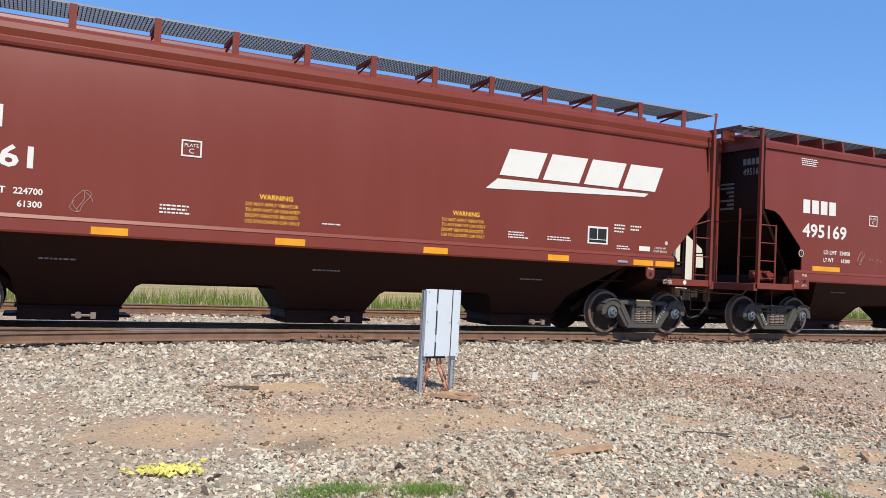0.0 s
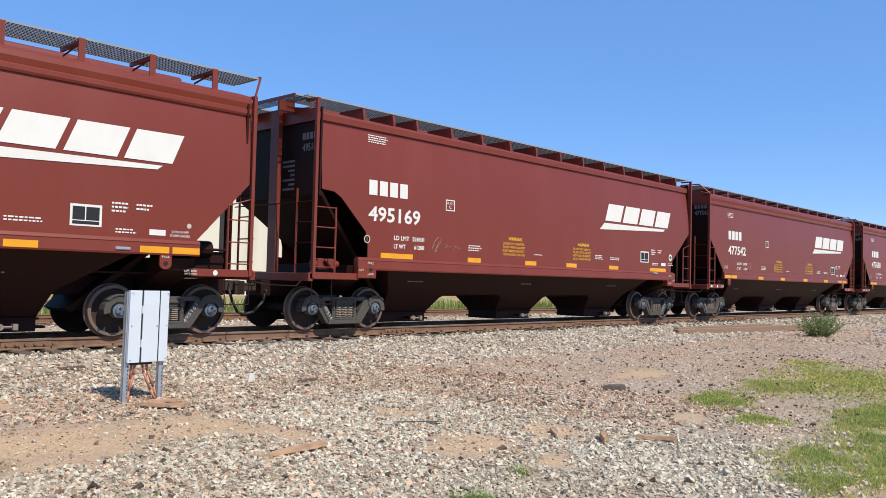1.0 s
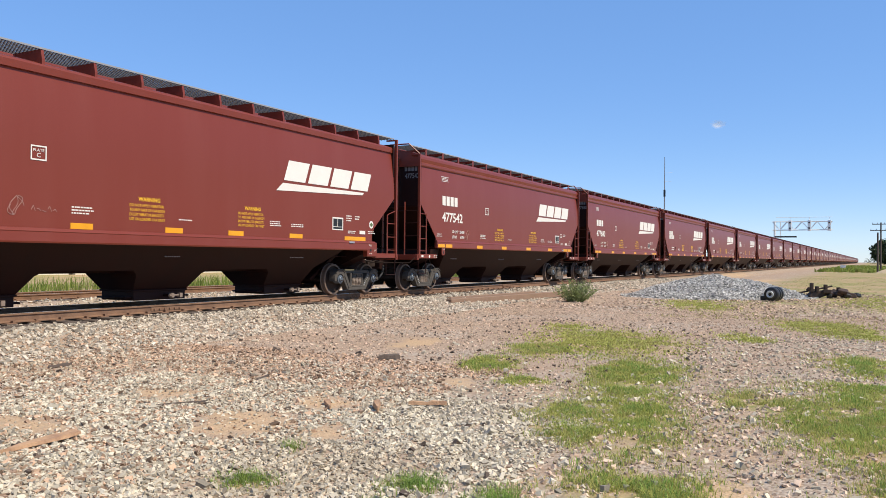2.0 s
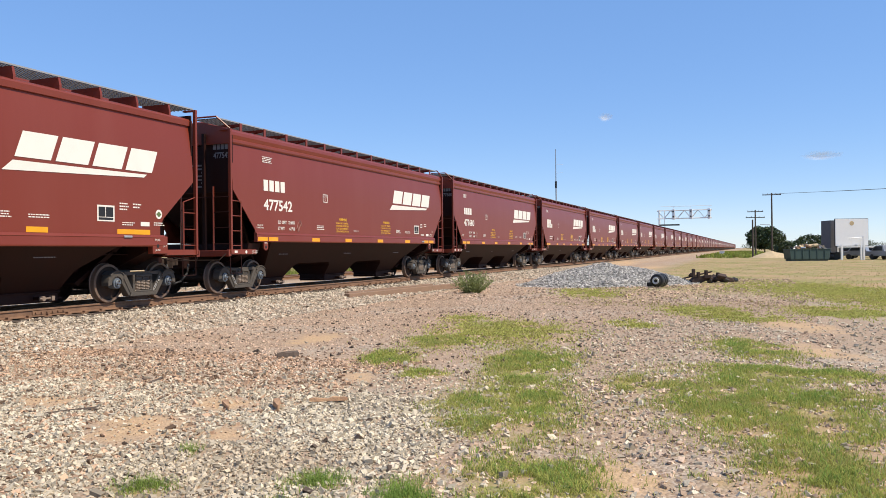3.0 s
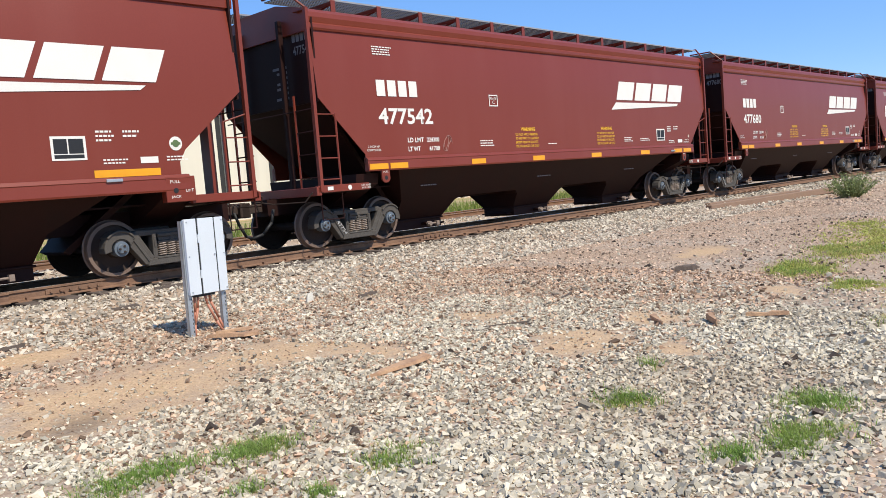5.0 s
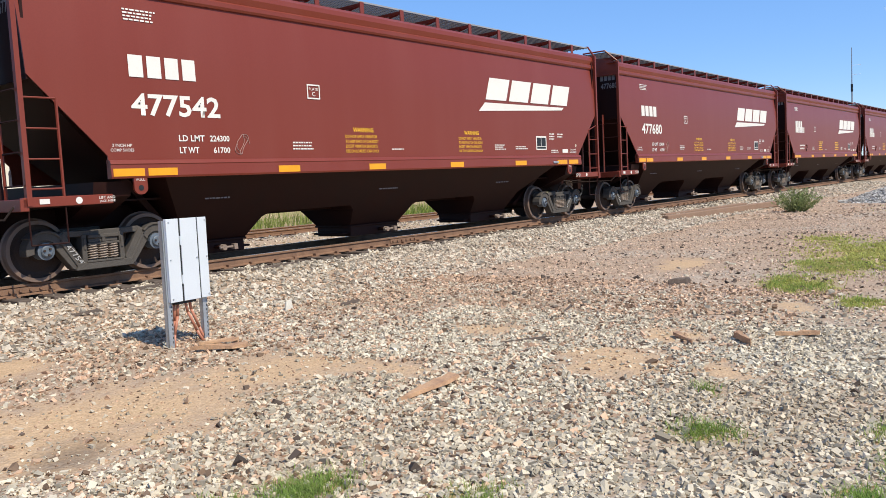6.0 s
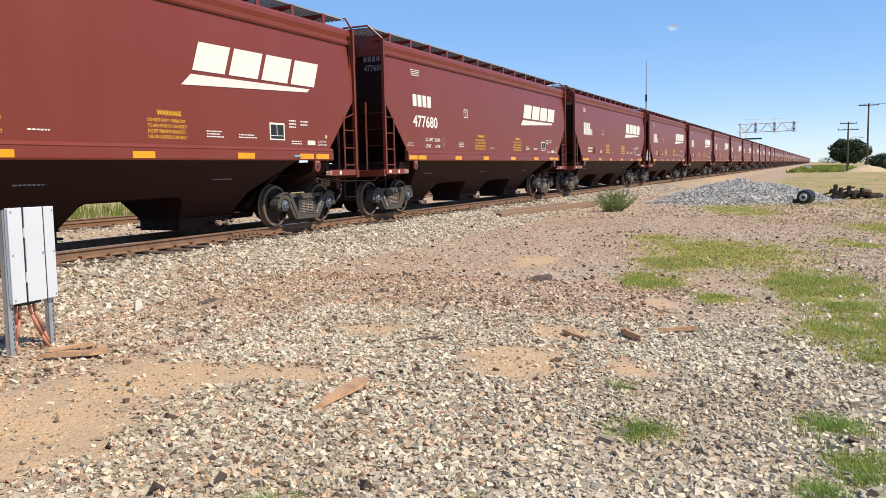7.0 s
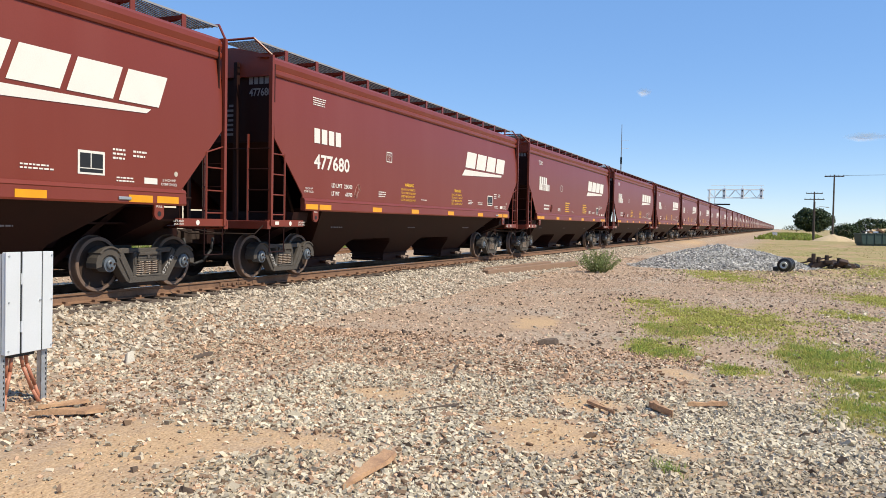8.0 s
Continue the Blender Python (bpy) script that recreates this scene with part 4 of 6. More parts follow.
def dress(car, kind, style, number, load, tare, near=True):
    """Lettering, reflectors and panels on the near side."""
    y = -1.606
    lay = LAYOUT[style]
    ref, lx, nx, px, zref, yy = lay["ref"], lay["logo"], lay["num"], lay["plate"], lay["zref"], lay["yref"]
    for u, w in ref:
        part("reflector", quad(u, zref, u + w, zref + 0.115, yy), REFLECT, car)
    # brand mark: plain blocks over a tapering wedge
    wide = 4.42
    letter_blocks(lx + 0.30, 3.085, wide - 0.30, 0.53, 0.42, 0.12, car)
    part("logo_wedge", Shape().add([(lx, y, 2.80), (lx + 3.92, y, 2.955), (lx + 4.02, y, 3.03), (lx + 0.26, y, 3.01)], [(0, 1, 2, 3)]), WHITE, car)
    letter_blocks(nx, 2.98, 1.17, 0.33, 0.0, 0.07, car, "owner_mark_block")
    if number:
        words(number, nx, 2.40, 0.34, 1.6, WHITE, car, name="car_number")
    else:
        bars(nx, 2.40, 1.6, 0.34 / 0.55, 1, WHITE, car, "car_number")
    if load:
        for z, a, n in ((2.02, "LD LMT", load), (1.83, "LT WT", tare)):
            words(a, nx + 0.78, z, 0.10, 0.48 if a == "LD LMT" else 0.36, WHITE, car, name="weight_text")
            words(n, nx + (1.36 if len(n) == 6 else 1.42), z, 0.10, 0.39 if len(n) == 6 else 0.33, WHITE, car, name="weight_text")
    else:
        bars(nx + 0.78, 1.83, 0.95, 0.3, 2, WHITE, car)
    bars(nx, lay["notice"], 0.6, 0.2, 4, WHITE, car, "notice")
    # plate symbol
    part("plate_symbol", Shape().add([(px, y, 2.82), (px + 0.32, y, 2.82), (px + 0.32, y, 2.845), (px, y, 2.845), (px, y, 3.09), (px + 0.32, y, 3.09), (px + 0.32, y, 3.065), (px, y, 3.065), (px + 0.025, y, 2.845), (px + 0.025, y, 3.065), (px + 0.295, y, 2.845), (px + 0.295, y, 3.065)],
                                      [(0, 1, 2, 3), (7, 6, 5, 4), (3, 8, 9, 7), (10, 2, 6, 11)]), WHITE, car)
    if near:
        words("PLATE", px + 0.05, 2.98, 0.05, 0.22, WHITE, car, name="plate_text")
        words("C", px + 0.12, 2.875, 0.08, 0.08, WHITE, car, name="plate_text")
    for wx in (7.05, 10.7 if kind == "posts" else 10.25):
        if near:
            words("WARNING", wx + 0.10, 2.23, 0.09, 0.58, YELLOW, car, name="warning_text")
            for i, line in enumerate(("DO NOT APPLY VIBRATOR", "TO ANY PART OF CAR BODY", "EXCEPT VIBRATOR BRACKETS", "USE ON LOADED CAR ONLY")):
                words(line, wx - 0.12, 2.115 - i * 0.095, 0.06, 0.90 + 0.04 * (i % 2), YELLOW, car, name="warning_text")
        else:
            bars(wx - 0.1, 1.82, 0.93, 0.5, 5, YELLOW, car, "warning_text")
    bars(5.58, 1.86, 0.5, 0.17, 3, WHITE, car)
    bars(8.26, 1.86, 0.45, 0.05, 1, WHITE, car)
    bars(12.03 if kind == "posts" else 11.28, 1.86, 0.48, 0.15, 3, WHITE, car)
    bars(12.95 if kind == "posts" else 12.12, 1.87, 0.6, 0.1, 2, WHITE, car)
    bars(14.7, 1.78, 0.4, 0.1, 2, WHITE, car)
    if near and kind == "posts":
        words("2 INCH HP", 15.72, 1.86, 0.045, 0.32, WHITE, car, name="shoe_text")
        words("COMP SHOES", 15.69, 1.79, 0.045, 0.38, WHITE, car, name="shoe_text")
    else:
        bars(15.75, 1.8, 0.4, 0.1, 2, WHITE, car)
    part("white_label", quad(15.3, 1.80, 15.6, 1.90), WHITE, car)
    bars(14.62, 2.12, 0.3, 0.2, 3, WHITE, car)
    bars(15.05, 2.18, 0.3, 0.14, 2, WHITE, car)
    panel = part("data_panel", quad(13.94, 1.88, 14.46, 2.24), WHITE, car, "black and white data panel")
    part("panel_field", quad(13.98, 1.98, 14.18, 2.2, -1.608), BLACK, panel)
    part("panel_field", quad(14.2, 1.98, 14.42, 2.2, -1.608), BLACK, panel)
    part("panel_field", quad(13.98, 1.91, 14.42, 1.965, -1.608), BLACK, panel)
    part("round_mark", Shape().lathe([(0.0, 0), (0.09 if kind == "wedges" else 0.045, 0)], 16).mesh("round_mark", CREAM_MARK), None, car, at=(2.25 if kind == "wedges" else 16.05, y, 2.0))
    if kind == "wedges":
        part("round_mark_centre", Shape().lathe([(0.030, -0.002), (0.066, -0.002)], 16).box((-0.05, -0.003, -0.016), (0.05, -0.002, 0.016)).mesh("round_mark_centre", PAINT_DARK_SHADED), None, car, at=(2.25, y, 2.0))
        badge = part("round_badge", Shape().lathe([(0.0, 0), (0.115, 0)], 20).mesh("round_badge", WHITE), None, car, "white disc with a green emblem", at=(15.93, y, 2.1))
        part("badge_emblem", Shape().lathe([(0.0, -0.002), (0.062, -0.002)], 14).box((-0.085, -0.003, -0.02), (0.085, -0.002, 0.02)).mesh("badge_emblem", EMBLEM), None, badge)
    # scrawled paint marks
    tagged(part("scrawl", Shape().chain([(4.45 + 0.16 * math.cos(a * 0.7) * (0.6 + 0.4 * math.cos(a * 1.9)), y, 1.98 + 0.17 * math.sin(a * 0.9)) for a in np.linspace(0, 14, 40)], 0.006, n=4), PAINT_DARK_SHADED if not near else WHITE_FAINT, car), kind="stuff")
    if near and kind == "wedges":
        for i in range(5):
            part("scrawl", Shape().chain([(4.75 + 0.11 * i, y, 1.92 + 0.02 * (i % 2)), (4.79 + 0.11 * i, y, 2.0 - 0.05 * (i % 3)), (4.83 + 0.11 * i, y, 1.90)], 0.006, n=4), WHITE_FAINT, car)
    # small fittings and stencils along the sill
    part("sill_latch", shared("latch", lambda: Shape().box((14.68, -1.69, 1.52), (14.94, -1.66, 1.57)).mesh("sill_latch", GALV, bevel=0.008)), None, car, "grey steel latch")
    if near:
        if kind == "posts":
            words("2 INCH HP", 2.08, 1.93, 0.045, 0.32, WHITE, car, name="shoe_text")
            words("COMP SHOES", 2.05, 1.86, 0.045, 0.38, WHITE, car, name="shoe_text")
        if number:
            for u, z, a in ((16.27, 0.17, 52), (1.46, 0.54, -54)):
                t = words(number, 0.06, 0, 0.075, 0.42, PRINT_PALE, car, y=0, name="frame_number")
                t.matrix_basis = pose(u, -1.118, z, 0, -a, 0)
            t = words(number, 0, 0, 0.17, 0.56, PRINT_FAINT, car, y=0, name="end_number")
            t.matrix_basis = pose(0.922, -0.96, 3.80, 0, 0, -90)
    # stencils on the hoppers' flanks
    for c in BAYS:
        b = bars(c - 0.5, 1.05, 0.6, 0.16, 3, PRINT_FAINT, car, "hopper_stencil", y=0)
        b.matrix_basis = pose(0, -1.18, 0, 0, 0, 0)
    # end wall markings
    letter_blocks_end(car)
    # marks on the end platforms
    if kind == "posts":
        for u in (1.50, 16.60):
            part("round_mark", shared("dot", lambda: Shape().lathe([(0.0, 0), (0.05, 0)], 14).mesh("round_mark", WHITE)), None, car, "white disc", at=(u, -1.626, 1.17))
        part("white_label", quad(0.94, 1.14, 1.08, 1.21, -1.626), WHITE, car)
    # lettering follows the rolled side
    for o in car.children:
        if o.type == "MESH" and o.name.split(".")[0] in ("logo_block", "logo_wedge", "owner_mark_block", "notice", "plate_symbol", "plate_text"):
            for v in o.data.vertices:
                v.co.y += wall_in(v.co.z) - 0.004


def letter_blocks_end(car):
    """The owner's mark as blocks over lines of small print, on the end wall."""
    s = Shape()
    for i in range(4):
        y = -1.44 + 0.13 * i
        s.add([(0.924, y, 4.05), (0.924, y + 0.1, 4.05), (0.924, y + 0.1, 4.2), (0.924, y, 4.2)], [(0, 1, 2, 3)])
    for i in range(7):
        w = random.uniform(0.15, 0.5)
        s.add([(0.924, -0.7, 3.6 - i * 0.1), (0.924, -0.7 + w, 3.6 - i * 0.1), (0.924, -0.7 + w, 3.65 - i * 0.1), (0.924, -0.7, 3.65 - i * 0.1)], [(0, 1, 2, 3)])
    return tagged(part("end_stencil", s, PRINT_FAINT, car), kind="stuff")


CARS = []
BOOK = {-2: ("posts", "early", "495161", "224700", "61300"), -1: ("wedges", "wedge", "495169", "224800", "61200"), 0: ("posts", "late", "477542", "224300", "61700"), 1: ("posts", "late", "477680", "224300", "61700"),
        2: ("posts", "late", "", "", ""), 3: ("posts", "late", "", "", ""), 4: ("posts", "late", "", "", "")}
for k, (kind, style, number, load, tare) in BOOK.items():
    c = hopper_car(kind, True, style)
    dress(c, kind, style, number, load, tare, near=k < 2)
    CARS.append((k, c))
plain = hopper_car("posts", False)
dress(plain, "posts", "late", "", "", "", near=False)
CARS.append((5, plain))
for k in range(6, 54):
    CARS.append((k, copy_thing(plain, Matrix())))
for k, c in CARS:
    c.matrix_basis = pose(CAR_X + CAR_L * k, YC, ZR)

# ---------------- loose cover: stones, grass ----------------
RNG = np.random.default_rng(7)


def joined(name, verts, faces_per, n_items, vcount, material, label, category):
    """One stuff mesh from an array of like items; faces_per: the faces of one item."""
    me = bpy.data.meshes.new(name)
    fl = np.array(faces_per, dtype=np.int64)
    k = fl.shape[1]
    idx = (fl[None] + (np.arange(n_items) * vcount)[:, None, None]).reshape(-1)
    me.vertices.add(len(verts))
    me.vertices.foreach_set("co", verts.astype(np.float32).ravel())
    nf = n_items * len(fl)
    me.loops.add(nf * k)
    me.loops.foreach_set("vertex_index", idx.astype(np.int32))
    me.polygons.add(nf)
    me.polygons.foreach_set("loop_start", (np.arange(nf) * k).astype(np.int32))
    me.polygons.foreach_set("use_smooth", np.zeros(nf, dtype=bool))
    me.materials.append(material)
    me.update(calc_edges=True)
    me.validate()
    return tagged(new(name, me), label, category, kind="stuff")


def turned(v):
    """Turns each row of items v (n, k, 3) at random."""
    n = len(v)
    q = RNG.normal(size=(n, 4))
    q /= np.linalg.norm(q, axis=1)[:, None]
    w, x, y, z = q.T
    r = np.stack([1 - 2 * (y * y + z * z), 2 * (x * y - z * w), 2 * (x * z + y * w), 2 * (x * y + z * w), 1 - 2 * (x * x + z * z), 2 * (y * z - x * w),
                  2 * (x * z - y * w), 2 * (y * z + x * w), 1 - 2 * (x * x + y * y)], 1).reshape(n, 3, 3)
    return np.einsum("nij,nkj->nki", r, v)


CORNERS = np.array([(x, y, z) for z in (-1, 1) for x, y in ((-1, -1), (1, -1), (1, 1), (-1, 1))], float)
CUBE = [(0, 3, 2, 1), (4, 5, 6, 7), (0, 1, 5, 4), (1, 2, 6, 5), (2, 3, 7, 6), (3, 0, 4, 7)]


def stone_verts(pos, size):
    n = len(pos)
    v = CORNERS[None] * (1 + RNG.uniform(-0.45, 0.25, (n, 8, 1))) + RNG.uniform(-0.22, 0.22, (n, 8, 3))
    v = v * (size[:, None, None] * np.array([1.0, 0.75, 0.5])[None, None] * RNG.uniform(0.7, 1.3, (n, 1, 3))) * 0.62
    v = turned(v)
    v[:, :, 2] *= 0.8
    return (v + pos[:, None]).reshape(-1, 3)


def stones(name, x0, x1, y0, y1, count, s0, s1, material, label, keep=None, lift=0.2):
    x, y = RNG.uniform(x0, x1, count), RNG.uniform(y0, y1, count)
    s = s0 * (s1 / s0) ** (RNG.uniform(0, 1, count) ** 1.8)
    ok = [keep is None or keep(a, b) for a, b in zip(x, y)]
    x, y, s = x[ok], y[ok], s[ok]
    z = np.array([height(a, b) for a, b in zip(x, y)]) + s * lift
    joined(name, stone_verts(np.stack([x, y, z], 1), s), CUBE, len(x), 8, material, label, "gravel")


def open_ground(a, b):
    bare = 0.95 * cover(a, b, DIRT) + 0.5 * cover(a, b, TURF) + 0.4 * noise.noise((a * 1.6, b * 1.6, 5)) + 0.35 * noise.noise((a * 5, b * 5, 8))
    return RNG.uniform(0, 1) > min(0.95, max(0.0, bare * 1.35 + 0.35 * cover(a, b, DIRT[:3]))) and (abs(b - YC) > 0.95 or b < YC - 0.95)


stones("nearest_gravel", 1.8, 8.6, 2.4, 8.8, 46000, 0.014, 0.044, STONE, "loose pale crushed stone over dirt", open_ground, 0.25)
stones("near_gravel", 0.6, 10.5, 2.2, 12.2, 24000, 0.016, 0.046, STONE, "loose pale crushed stone over dirt", open_ground)
stones("brown_gravel", 2.0, 11.5, 4.6, 12.4, 23000, 0.015, 0.05, BROWNSTONE, "dusty brown gravel mixed with dirt", open_ground)
stones("side_gravel", -4.0, 1.9, 5.0, 12.2, 11000, 0.016, 0.05, STONE, "loose pale crushed stone over dirt", open_ground)
stones("far_gravel", 9.5, 27, -1.5, 12.5, 32000, 0.018, 0.040, FARSTONE, "loose pale crushed stone over dirt", open_ground)
stones("shoulder_ballast", -3, 26, 11.2, 14.05, 19000, 0.03, 0.075, BALLAST, "pale ballast stones heaped beside the rail")
stones("shoulder_ballast_beyond", 26, 60, 11.6, 14.05, 4500, 0.05, 0.1, BALLAST, "pale ballast stones heaped beside the rail")
# stones coloured dark where the train's shadow falls
stones("ballast_between_tracks", -3, 34, 16.4, 19.6, 3000, 0.05, 0.1, SHADOW_BED, "ballast behind the near track, coloured dark for the train's shadow")
stones("far_ballast", -3, 34, 19.8, 22.3, 3000, 0.05, 0.1, BALLAST, "pale ballast beside the far track")
stones("lot_gravel", 3.5, 10.5, -2.5, 2.6, 9000, 0.016, 0.045, FARSTONE, "dusty brown gravel between the grass patches", open_ground)
stones("middle_gravel", 26, 46, -2, 11.5, 6000, 0.04, 0.085, FARSTONE, "dusty brown gravel around the rock pile", open_ground)
stones("yard_gravel", -6, 6, -6, 5.2, 12000, 0.016, 0.045, STONE, "loose pale crushed stone over dirt", open_ground)
stones("lot_stone", 3.5, 20, -3.0, 3.0, 7000, 0.02, 0.06, STONE, "pale stones between the grass patches", open_ground)
stones("dirt_crumbs", 0.2, 8.5, 4.0, 9.6, 7000, 0.006, 0.02, BROWNSTONE, "small crumbs of earth and grit on the dirt", lambda a, b: cover(a, b, DIRT) > 0.15)
stones("large_stones", 1, 16, 2.5, 12.5, 260, 0.05, 0.08, STONE, "larger pale stones lying on the gravel", open_ground)
stones("dark_chips", 1, 22, 2.5, 13, 1100, 0.025, 0.065, CHIPS, "dark wood and coal chips on the gravel", open_ground)


def blades(name, points, h0, h1, width, material, label, lean=0.5):
    """Bent blades, two triangles each."""
    p = np.array(points)
    n = len(p)
    a = RNG.uniform(0, 2 * math.pi, n)
    h = RNG.uniform(h0, h1, n)
    d = np.stack([np.cos(a), np.sin(a), np.zeros(n)], 1)
    side = np.stack([-np.sin(a), np.cos(a), np.zeros(n)], 1) * width
    ln = RNG.uniform(0.1, lean, n)[:, None]
    up = np.array([0, 0, 1.0])[None]
    mid = p + up * (h * 0.55)[:, None] + d * ln * (h * 0.3)[:, None]
    tip = p + up * (h * RNG.uniform(0.75, 1.0, n))[:, None] + d * ln * h[:, None]
    v = np.stack([p - side, p + side, mid + side * 0.7, mid - side * 0.7, tip], 1).reshape(-1, 3)
    return joined(name, v, [(0, 1, 2), (0, 2, 3), (3, 2, 4)], n, 5, material, label, "grass")


def turf_points(patches, per_m2, clump=0.0):
    pts = []
    for cx, cy, a, b in patches:
        for _ in range(int(per_m2 * a * b * 4)):
            u, v = RNG.normal() * a * 0.62, RNG.normal() * b * 0.62
            x, y = cx + u * math.cos(RUTS) - v * math.sin(RUTS), cy + u * math.sin(RUTS) + v * math.cos(RUTS)
            if RNG.uniform() < 0.42 - clump + 1.3 * noise.noise((x * 1.7, y * 2.2, 1)) + 0.7 * noise.noise((x * 6, y * 7, 2)):
                pts.append((x, y, height(x, y)))
    return pts


blades("near_grass", turf_points(NEAR_TURF, 9000, -0.3), 0.03, 0.08, 0.0025, NEARGRASS, "short green grass tufts in the gravel", 1.5)
blades("lot_grass", turf_points(LOT_TURF, 6800, -0.25), 0.02, 0.055, 0.0035, GRASS, "short yellow-green grass patches in the gravel", 1.7)
blades("lot_tufts", turf_points(LOT_TURF + MIDDLE_TURF, 1500, 0.12), 0.035, 0.085, 0.0045, NEARGRASS, "darker green tufts standing in the short grass", 1.3)
blades("middle_grass", turf_points(MIDDLE_TURF, 4200, -0.25), 0.015, 0.05, 0.007, GRASS, "short green grass patches in the gravel", 1.7)
blades("far_grass", turf_points(FAR_TURF, 1000, -0.2), 0.02, 0.06, 0.016, GRASS, "short green and straw grass patches", 1.8)
dry = []
for _ in range(15000):
    x, y = 24 + 76 * RNG.uniform() ** 1.6, RNG.uniform(-26, 6)
    if noise.noise((x * 0.3, y * 0.5, 9)) > -0.1:
        dry.append((x, y, height(x, y)))
blades("dry_field_grass", dry, 0.03, 0.085, 0.022, DRY, "dry straw and green grass of the open lot", 1.6)
tall = []
for _ in range(17000):
    x, y = RNG.uniform(-14, 105), 27.3 + 9 * RNG.uniform() ** 1.5
    if RNG.uniform() < min(1, (110 - x) / 70) and noise.noise((x * 0.35, y * 0.6, 4)) > -0.35:
        tall.append((x, y, height(x, y)))
blades("tall_grass", tall, 0.25, 0.8, 0.02, TALL, "tall green and yellow grass beyond the tracks", lean=0.45)

# ---------------- the signal cabinet ----------------


def cabinet():
    z0 = height(5.2, 10.2)
    c = thing("utility_cabinet", "pale grey steel utility cabinet on two galvanised posts, cables below", "cabinet", m=pose(5.21, 10.17, z0 - 0.01, 0, 0.6, 8) @ Matrix.Diagonal((0.96, 1, 1, 1)))
    body = part("body", Shape().box((-0.303, -0.02, 0.524), (0.303, 0.018, 1.456)), CABINET, c, bevel=0.008)
    part("side_strip", Shape().box((-0.305, -0.034, 0.522), (-0.125, -0.02, 1.458)), CABINET, c, bevel=0.003)
    door = part("door", Shape().box((-0.10, -0.038, 0.522), (0.148, -0.02, 1.458)), CABINET, c, "door with two hinges", bevel=0.004)
    part("side_strip", Shape().box((0.168, -0.034, 0.522), (0.305, -0.02, 1.458)), CABINET, c, bevel=0.003)
    part("door_gap", Shape().box((-0.125, -0.026, 0.522), (-0.10, -0.021, 1.458)), BLACK, c)
    part("door_gap", Shape().box((0.148, -0.026, 0.522), (0.168, -0.021, 1.458)), BLACK, c)
    for z in (0.72, 1.16):
        part("hinge", Shape().tube((-0.115, -0.045, z), (-0.115, -0.045, z + 0.1), 0.013, n=8), CABINET, door)
    for x, z in ((-0.27, 0.56), (-0.27, 1.0), (-0.27, 1.42), (0.28, 0.56), (0.28, 1.0), (0.28, 1.42), (0.12, 1.0)):
        part("screw", Shape().tube((x, -0.032, z), (x, -0.052 if x == 0.12 else -0.042, z), 0.009, n=8), GALV, c)
    for x in (-0.285, 0.255):
        s = Shape().box((x - 0.04, 0.02, 0), (x + 0.04, 0.028, 1.44)).box((x - 0.04, 0.02, 0), (x - 0.032, 0.07, 1.44)).box((x + 0.032, 0.02, 0), (x + 0.04, 0.07, 1.44))
        post = part("post", s, GALV, c)
        holes = Shape()
        for i in range(9):
            holes.box((x + 0.018, 0.0165, 0.06 + i * 0.05), (x + 0.026, 0.0205, 0.085 + i * 0.05))
        part("slots", holes, BLACK, post)
    for pts in ([(-0.13, 0.05, 0.53), (-0.15, 0.05, 0.35), (-0.22, 0.04, 0.15), (-0.24, 0.03, 0.0)], [(-0.03, 0.05, 0.53), (0.0, 0.04, 0.38), (0.1, 0.02, 0.15), (0.2, 0.0, -0.02)],
                [(0.05, 0.06, 0.53), (0.07, 0.06, 0.40), (0.17, 0.05, 0.18), (0.24, 0.04, 0.0)], [(-0.17, 0.07, 0.53), (-0.18, 0.07, 0.3), (-0.2, 0.08, 0.0)]):
        part("cable", Shape().chain(pts, 0.017, n=8), CONDUIT, c, smooth=True)
    part("gland_plate", Shape().box((-0.2, 0.0, 0.49), (0.1, 0.12, 0.52)), BLACK, c)


cabinet()


def splinter(name, label, x, y, rz, length, width, thick, material=WOOD, tilt=0.0):
    """A split board with a pointed, uneven outline."""
    n = 9
    s = Shape()
    top, bot = [], []
    for i in range(n):
        t = i / (n - 1)
        w = width * (0.12 + 0.88 * min(1, t * 1.25) * (1 if t < 0.9 else 0.75)) * RNG.uniform(0.88, 1.12)
        top.append((length * (t - 0.5), w / 2 * RNG.uniform(0.8, 1.1)))
        bot.append((length * (t - 0.5), -w / 2 * RNG.uniform(0.8, 1.1)))
    ring = top + bot[::-1]
    k = len(ring)
    vs = [(u, v, 0) for u, v in ring] + [(u, v * 0.85, thick * RNG.uniform(0.7, 1.2)) for u, v in ring]
    s.add(vs, [tuple(range(k - 1, -1, -1)), tuple(range(k, 2 * k))] + [(i, (i + 1) % k, (i + 1) % k + k, i + k) for i in range(k)])
    ob = part(name, s, material, None, at=pose(x, y, height(x, y) + (0.03 if material is WOOD else 0.012), 0, tilt, rz))
    return tagged(ob, label, "wood scrap", "wood scraps")


splinter("board", "split red-brown board lying on pale gravel", 4.80, 6.34, 3, 0.80, 0.15, 0.035, tilt=-2)
splinter("board", "flat weathered board beside the cabinet", 5.12, 9.55, -48, 0.62, 0.16, 0.04)
splinter("board", "grey-brown split wood lying behind another board", 5.3, 9.8, -20, 0.45, 0.1, 0.03)
splinter("wood_piece", "short thick red-brown wood piece on gravel", 7.62, 4.70, 35, 0.42, 0.09, 0.06)
splinter("wood_piece", "thin splintered wood piece on gravel", 8.07, 4.33, -55, 0.42, 0.07, 0.04)
splinter("wood_piece", "thin splintered wood piece on dirt", 7.5, 5.25, 40, 0.5, 0.08, 0.03)
